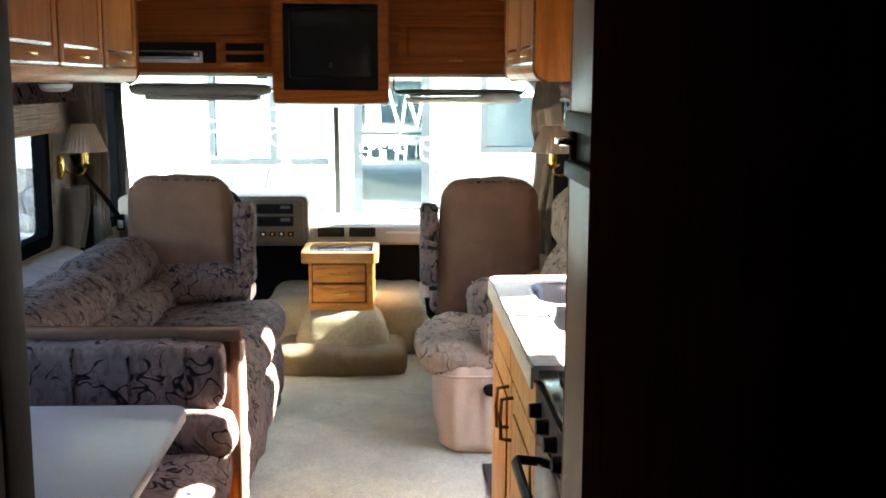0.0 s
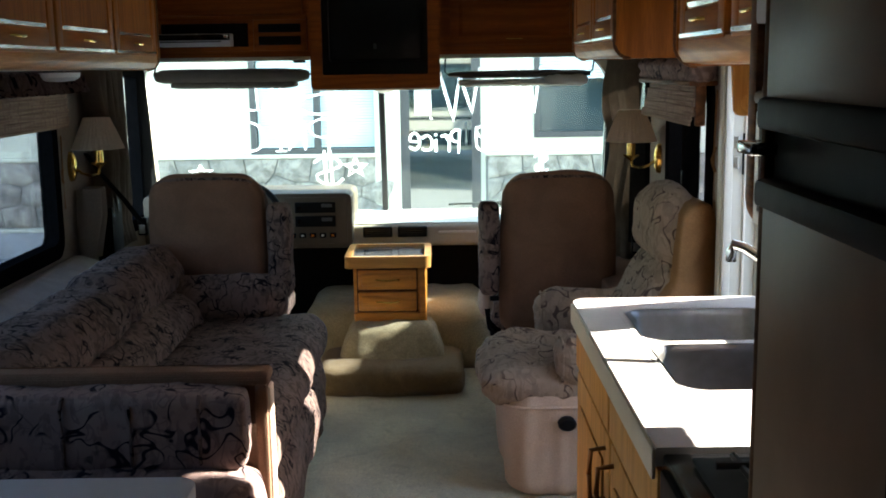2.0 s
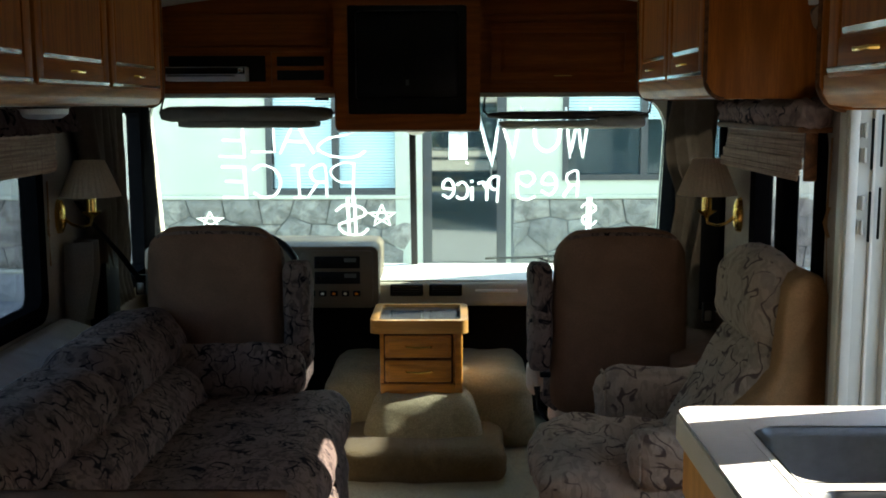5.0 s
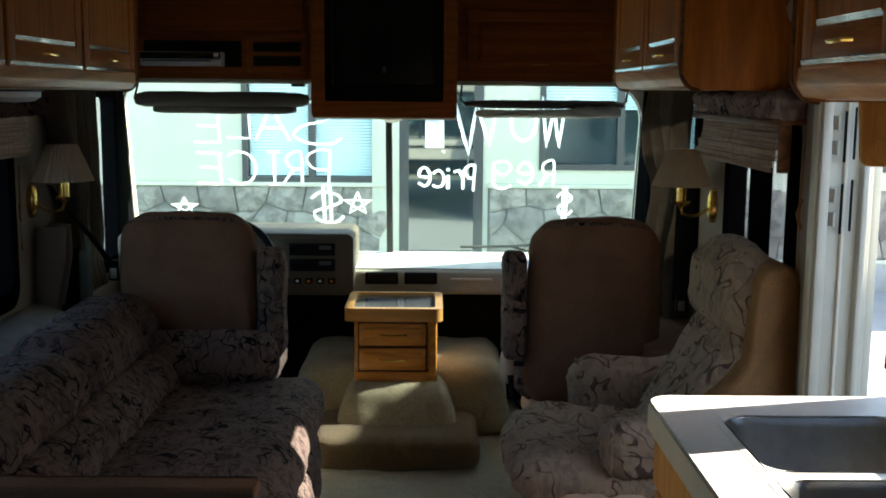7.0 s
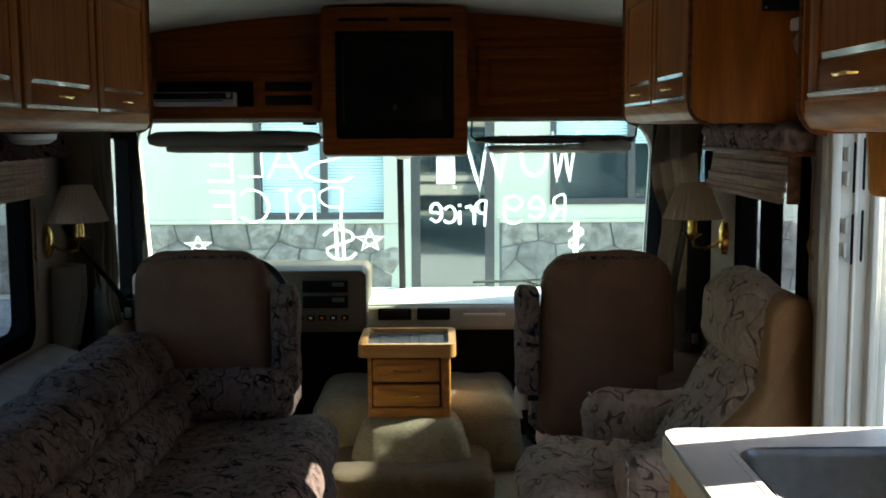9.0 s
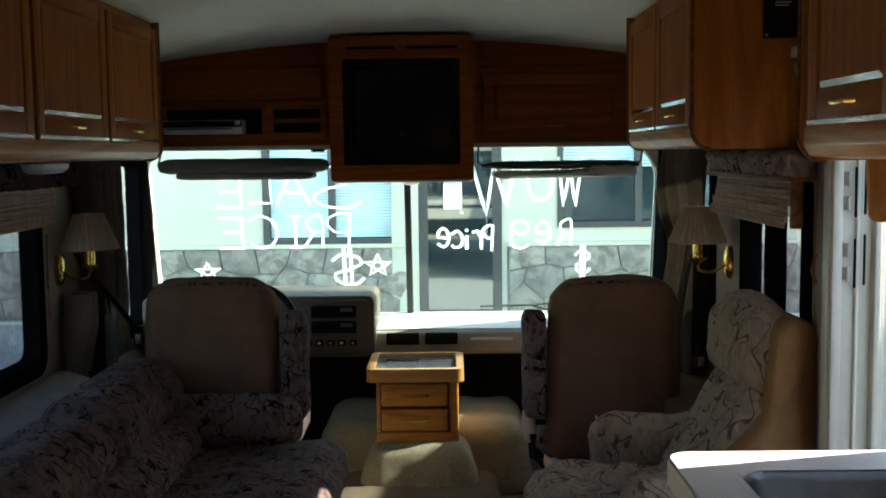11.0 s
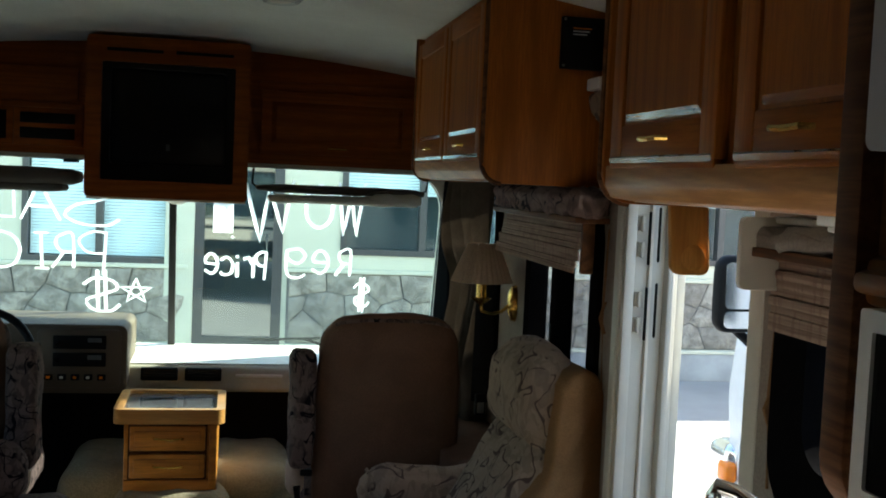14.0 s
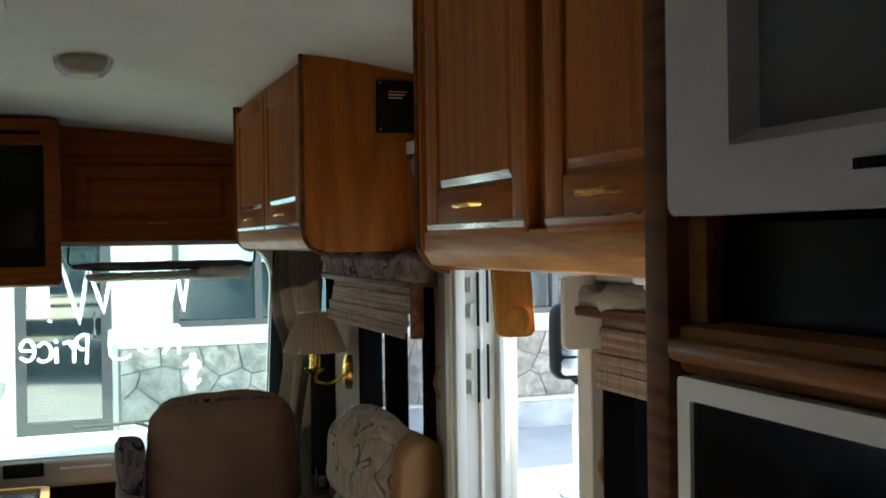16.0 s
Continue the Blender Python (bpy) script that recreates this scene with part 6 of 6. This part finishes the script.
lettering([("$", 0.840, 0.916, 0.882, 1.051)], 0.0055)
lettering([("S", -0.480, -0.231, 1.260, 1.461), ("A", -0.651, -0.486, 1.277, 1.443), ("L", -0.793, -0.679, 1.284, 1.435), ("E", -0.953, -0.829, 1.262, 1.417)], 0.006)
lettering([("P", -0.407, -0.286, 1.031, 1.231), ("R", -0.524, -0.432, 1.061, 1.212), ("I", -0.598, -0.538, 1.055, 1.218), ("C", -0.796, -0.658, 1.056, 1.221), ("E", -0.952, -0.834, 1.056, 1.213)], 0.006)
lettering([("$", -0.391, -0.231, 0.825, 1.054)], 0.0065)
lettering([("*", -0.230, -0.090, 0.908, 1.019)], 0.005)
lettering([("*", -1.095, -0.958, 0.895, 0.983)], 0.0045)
_b = BM()
_g = [[_b.verts.new((0.178 + 0.09 * i / 4, 6.554 - 0.003 * math.sin(i * 1.3 + j), 1.245 + 0.14 * j / 5)) for i in range(5)] for j in range(6)]
for j in range(5):
    for i in range(4):
        _b.faces.new((_g[j][i], _g[j][i + 1], _g[j + 1][i + 1], _g[j + 1][i]))
pp = solid("window_notice", lean(_b), NOTICE, "white paper notice taped to the windscreen", "notice")
wp = thing("wiper", (0.45, 6.62, 0.70), "black windscreen wiper resting on the glass", "wiper")
part("blade", sweep([(0.36, 6.60, 0.728), (0.60, 6.60, 0.733), (0.90, 6.60, 0.752)], 0.007, 6), RUBBER, wp)
part("arm", sweep([(0.62, 6.61, 0.735), (0.72, 6.62, 0.70), (0.78, 6.64, 0.66)], 0.008, 6), BLACK, wp)

# ---- outside: ground, building, parked coach ----
GZ = -0.80
_b = BM()
_n = 40
_grid = [[_b.verts.new(((-1 if i < _n // 2 else 1) * (abs(i - _n / 2) / (_n / 2)) ** 3 * 600, 6 + (-1 if j < _n // 2 else 1) * (abs(j - _n / 2) / (_n / 2)) ** 3 * 600, GZ)) for i in range(_n + 1)] for j in range(_n + 1)]
for j in range(_n):
    for i in range(_n):
        _b.faces.new((_grid[j][i], _grid[j][i + 1], _grid[j + 1][i + 1], _grid[j + 1][i]))
solid("ground", _b, ASPHALT, "pale sunlit concrete lot", "ground", kind="structure", smooth=None)

FY = 13.8
bd = thing("building", (0, FY, GZ), "cream stucco office building with a stone base", "building")
WINS = ((-2.02, -0.38, 0.45, 2.25), (1.48, 3.4, 0.62, 2.25), (-7.2, -5.4, 0.45, 2.25), (5.4, 7.0, 0.62, 2.25))
DOOR_B = (-0.17, 0.82, GZ + 0.1, 2.1)
_b = BM()
_xs = sorted({-14.0, 16.0, DOOR_B[0], DOOR_B[1], *[w[0] for w in WINS], *[w[1] for w in WINS]})
for a, c in zip(_xs, _xs[1:]):
    h = [w for w in (*WINS, DOOR_B) if w[0] <= a + 1e-6 and w[1] >= c - 1e-6]
    if h:
        box(a, c, FY, FY + 0.25, GZ, h[0][2], bm=_b)
        box(a, c, FY, FY + 0.25, h[0][3], 3.6, bm=_b)
    else:
        box(a, c, FY, FY + 0.25, GZ, 3.6, bm=_b)
part("wall", _b, STUCCO, bd, "", None)
part("roof", box(-14.3, 16.3, FY - 0.45, FY + 8.0, 3.6, 3.95, 0.03), ROOFING, bd)
part("back_wall", box(-14, 16, FY + 7.5, FY + 7.8, GZ, 3.6), STUCCO, bd, "", None)
part("inner_floor", box(-14, 16, FY + 0.25, FY + 7.5, GZ, GZ + 0.1), CONCRETE, bd, "", None)
part("cap_ledge", box(-14, DOOR_B[0] - 0.06, FY - 0.07, FY, 0.405, 0.455, 0.01), STUCCO, bd)
part("cap_ledge", box(DOOR_B[1] + 0.06, 16, FY - 0.07, FY, 0.405, 0.455, 0.01), STUCCO, bd)
for a, c in ((-14, DOOR_B[0] - 0.06), (DOOR_B[1] + 0.06, 16)):
    part("mortar_bed", box(a, c, FY - 0.02, FY - 0.002, GZ, 0.405), MORTAR, bd, "", None)
    part("base_ledge", box(a, c, FY - 0.16, FY - 0.02, -0.46, -0.42, 0.008), STUCCO, bd, "pale ledge")
    part("base_band", box(a, c, FY - 0.14, FY - 0.02, GZ, -0.46, 0.008), CONCRETE, bd, "grey concrete base band")
for (a, c, z0, z1) in WINS:
    w = part("window", ring("y", FY - 0.02, FY + 0.12, [(a, z0), (c, z0), (c, z1), (a, z1)], [(a + 0.07, z0 + 0.07), (c - 0.07, z0 + 0.07), (c - 0.07, z1 - 0.07), (a + 0.07, z1 - 0.07)]), BRONZE_FRAME, bd, "dark-framed office window with a pale blind", None)
    m = (a + c) / 2
    part("mullion", box(m - 0.04, m + 0.04, FY - 0.015, FY + 0.11, z0 + 0.07, z1 - 0.07), BRONZE_FRAME, w)
    for p0, p1 in ((a + 0.06, m - 0.03), (m + 0.03, c - 0.06)):
        g = part("pane", box(p0, p1, FY + 0.04, FY + 0.05, z0 + 0.06, z1 - 0.06), GLASS, w, "", None)
        g.visible_shadow = False
    b = BM()
    drop = z0 + 0.08 if c < 1 else z1 - 0.9
    zz = z1 - 0.08
    while zz > drop:
        box(a + 0.08, c - 0.08, FY + 0.09, FY + 0.115, zz - 0.0315, zz - 0.001, bm=b)
        zz -= 0.035
    tagged(part("blind_slats", b, SLAT, w, "pale blind slats", None), kind="stuff")
    # Dark sheet behind the blind stands for the unlit room.
    part("unlit_room_sheet", box(a, c, FY + 0.22, FY + 0.24, z0, z1), PANE_DARK, w, "", None)
d = part("door", ring("y", FY - 0.02, FY + 0.10, [(DOOR_B[0], DOOR_B[2]), (DOOR_B[1], DOOR_B[2]), (DOOR_B[1], DOOR_B[3]), (DOOR_B[0], DOOR_B[3])], [(DOOR_B[0] + 0.11, DOOR_B[2] + 0.34), (DOOR_B[1] - 0.11, DOOR_B[2] + 0.34), (DOOR_B[1] - 0.11, DOOR_B[3] - 0.1), (DOOR_B[0] + 0.11, DOOR_B[3] - 0.1)]), BRONZE_FRAME, bd, "dark glazed office door", None)
part("pane", box(DOOR_B[0] + 0.1, DOOR_B[1] - 0.1, FY + 0.03, FY + 0.04, DOOR_B[2] + 0.3, DOOR_B[3] - 0.08), DOOR_PANE, d, "dark reflecting glass", None)
part("handle", sweep([(0.64, FY - 0.02, 0.55), (0.64, FY - 0.07, 0.58), (0.64, FY - 0.07, 0.78), (0.64, FY - 0.02, 0.81)], 0.014, 8), STEEL, d)
part("door_trim", box(DOOR_B[0] - 0.32, DOOR_B[0], FY - 0.05, FY, GZ, 2.3, 0.01), STUCCO, bd, "plain pale pilaster beside the door")

# parked white coach beside the door
pc = thing("parked_motorhome", (4.6, 3.0, GZ), "white motorhome parked alongside with a black mirror", "motorhome")
part("body", prism([(7.80, -0.35), (7.90, 0.25), (7.60, 1.7), (7.35, 2.35), (-2.0, 2.35), (-2.0, -0.35)], "x", 3.45, 5.9, 0.10), COACH, pc)
part("skirt", box(3.5, 5.85, -1.9, 7.75, -0.55, -0.34, 0.03), CONCRETE, pc)
for _y in (0.5, 6.2):
    for _x in (3.48, 5.62):
        wl = lathe(0, 0, [(0.2, 0.0), (0.37, 0.02), (0.38, 0.12), (0.37, 0.22), (0.2, 0.24)], 28)
        for v in wl.verts:
            v.co = Vector((_x + v.co.z, _y + v.co.x, GZ + 0.38 + v.co.y))
        part("wheel", wl, RUBBER, pc)
part("side_window", box(3.44, 3.452, 5.3, 6.6, 0.7, 1.4, 0.003), PANE_DARK, pc)
part("windscreen", prism([(7.88, 0.5), (7.64, 1.62), (7.60, 1.62), (7.84, 0.5)], "x", 3.6, 5.75), PANE_DARK, pc)
hd = part("headlight", soft(3.40, 3.75, 7.66, 7.96, -0.34, -0.08, 0.06, 0.01, 0, 8), CHROME, pc, "chrome-rimmed headlight")
part("turn_signal", soft(3.375, 3.46, 7.63, 7.76, -0.31, -0.18, 0.025, 0.004, 0, 6), AMBER, hd, "orange turn lens")
ma = part("mirror_arm", sweep([(3.47, 7.3, 0.55), (3.35, 7.32, 0.62), (3.22, 7.3, 0.72), (3.19, 7.28, 0.8)], 0.03, 8), BLACK, pc, "black mirror arm")
part("mirror_housing", soft(3.06, 3.32, 7.20, 7.34, 0.72, 1.16, 0.06, 0.01, 0, 10), BLACK, ma, "black mirror housing")
part("mirror_glass", prism(rounded(3.085, 3.295, 0.86, 1.13, 0.03, 4), "y", 7.185, 7.198), CHROME, ma)
part("spot_mirror", prism(rounded(3.085, 3.295, 0.745, 0.845, 0.03, 4), "y", 7.185, 7.198), CHROME, ma)

# field stones of the wainscot, each cut to fit its neighbours
_rs = random.Random(5)


def stones(x0, x1, z0, z1, cw, rows):
    n = int((x1 - x0) / cw)
    ch = (z1 - z0) / rows

    def corner(i, j, s):
        """Shared corner points of a jittered honeycomb."""
        key = (round(i, 2), j, s)
        if key not in PT:
            x = x0 + (i + (0.5 if j % 2 else 0.0)) * cw + (0.0 if s == 0 else 0.5 * cw)
            z = z0 + j * ch + (0.16 * ch if s == 0 else -0.16 * ch)
            if j not in (0, rows):
                x += _rs.uniform(-0.2, 0.2) * cw
                z += _rs.uniform(-0.24, 0.24) * ch
            else:
                z = z0 if j == 0 else z1
            PT[key] = Vector((max(x0, min(x1, x)), z))
        return PT[key]

    PT = {}
    for j in range(rows):
        for i in range(-1, n + 1):
            off = i if j % 2 == 0 else i
            # six corners: three on the lower line, three on the upper
            def pos(ii, jj):
                return ii - (0.5 if jj % 2 and not j % 2 else 0) + (0.5 if j % 2 and not jj % 2 else 0)
            loop = []
            for jj, order in ((j, (0, 1, 2)), (j + 1, (2, 1, 0))):
                for q in order:
                    fx = off + (0.5 if j % 2 else 0) + q * 0.5
                    key = (round(fx, 2), jj)
                    if key not in PT:
                        x = x0 + fx * cw
                        z = z0 + jj * ch
                        if jj not in (0, rows):
                            x += _rs.uniform(-0.26, 0.26) * cw
                            odd = round(fx * 2) % 2
                            z += (0.17 if odd else -0.17) * ch * (1 if jj % 2 else -1) + _rs.uniform(-0.27, 0.27) * ch
                        PT[key] = Vector((max(x0, min(x1, x)), z))
                    loop.append(PT[key])
            c = sum(loop, Vector((0, 0))) / 6
            if max(p.x for p in loop) - min(p.x for p in loop) < 0.12:
                continue
            b = BM()
            ins = [c + (p - c) * (1 - 0.009 / max(0.05, (p - c).length)) for p in loop]
            ins2 = [c + (p - c) * (1 - 0.05 / max(0.09, (p - c).length)) for p in loop]
            h = _rs.uniform(0.03, 0.055)
            A = [b.verts.new((p.x, FY - 0.015, p.y)) for p in ins]
            B = [b.verts.new((p.x, FY - h, p.y)) for p in ins]
            C = [b.verts.new((p.x, FY - h - 0.014, p.y)) for p in ins2]
            for L0, L1 in ((A, B), (B, C)):
                for k in range(6):
                    b.faces.new((L0[k], L0[(k + 1) % 6], L1[(k + 1) % 6], L1[k]))
            b.faces.new(C)
            part("stone", b, STONE, bd, "", 50)


stones(-9.0, DOOR_B[0] - 0.08, -0.42, 0.405, 0.43, 3)
stones(DOOR_B[1] + 0.08, 11.0, -0.42, 0.405, 0.43, 3)
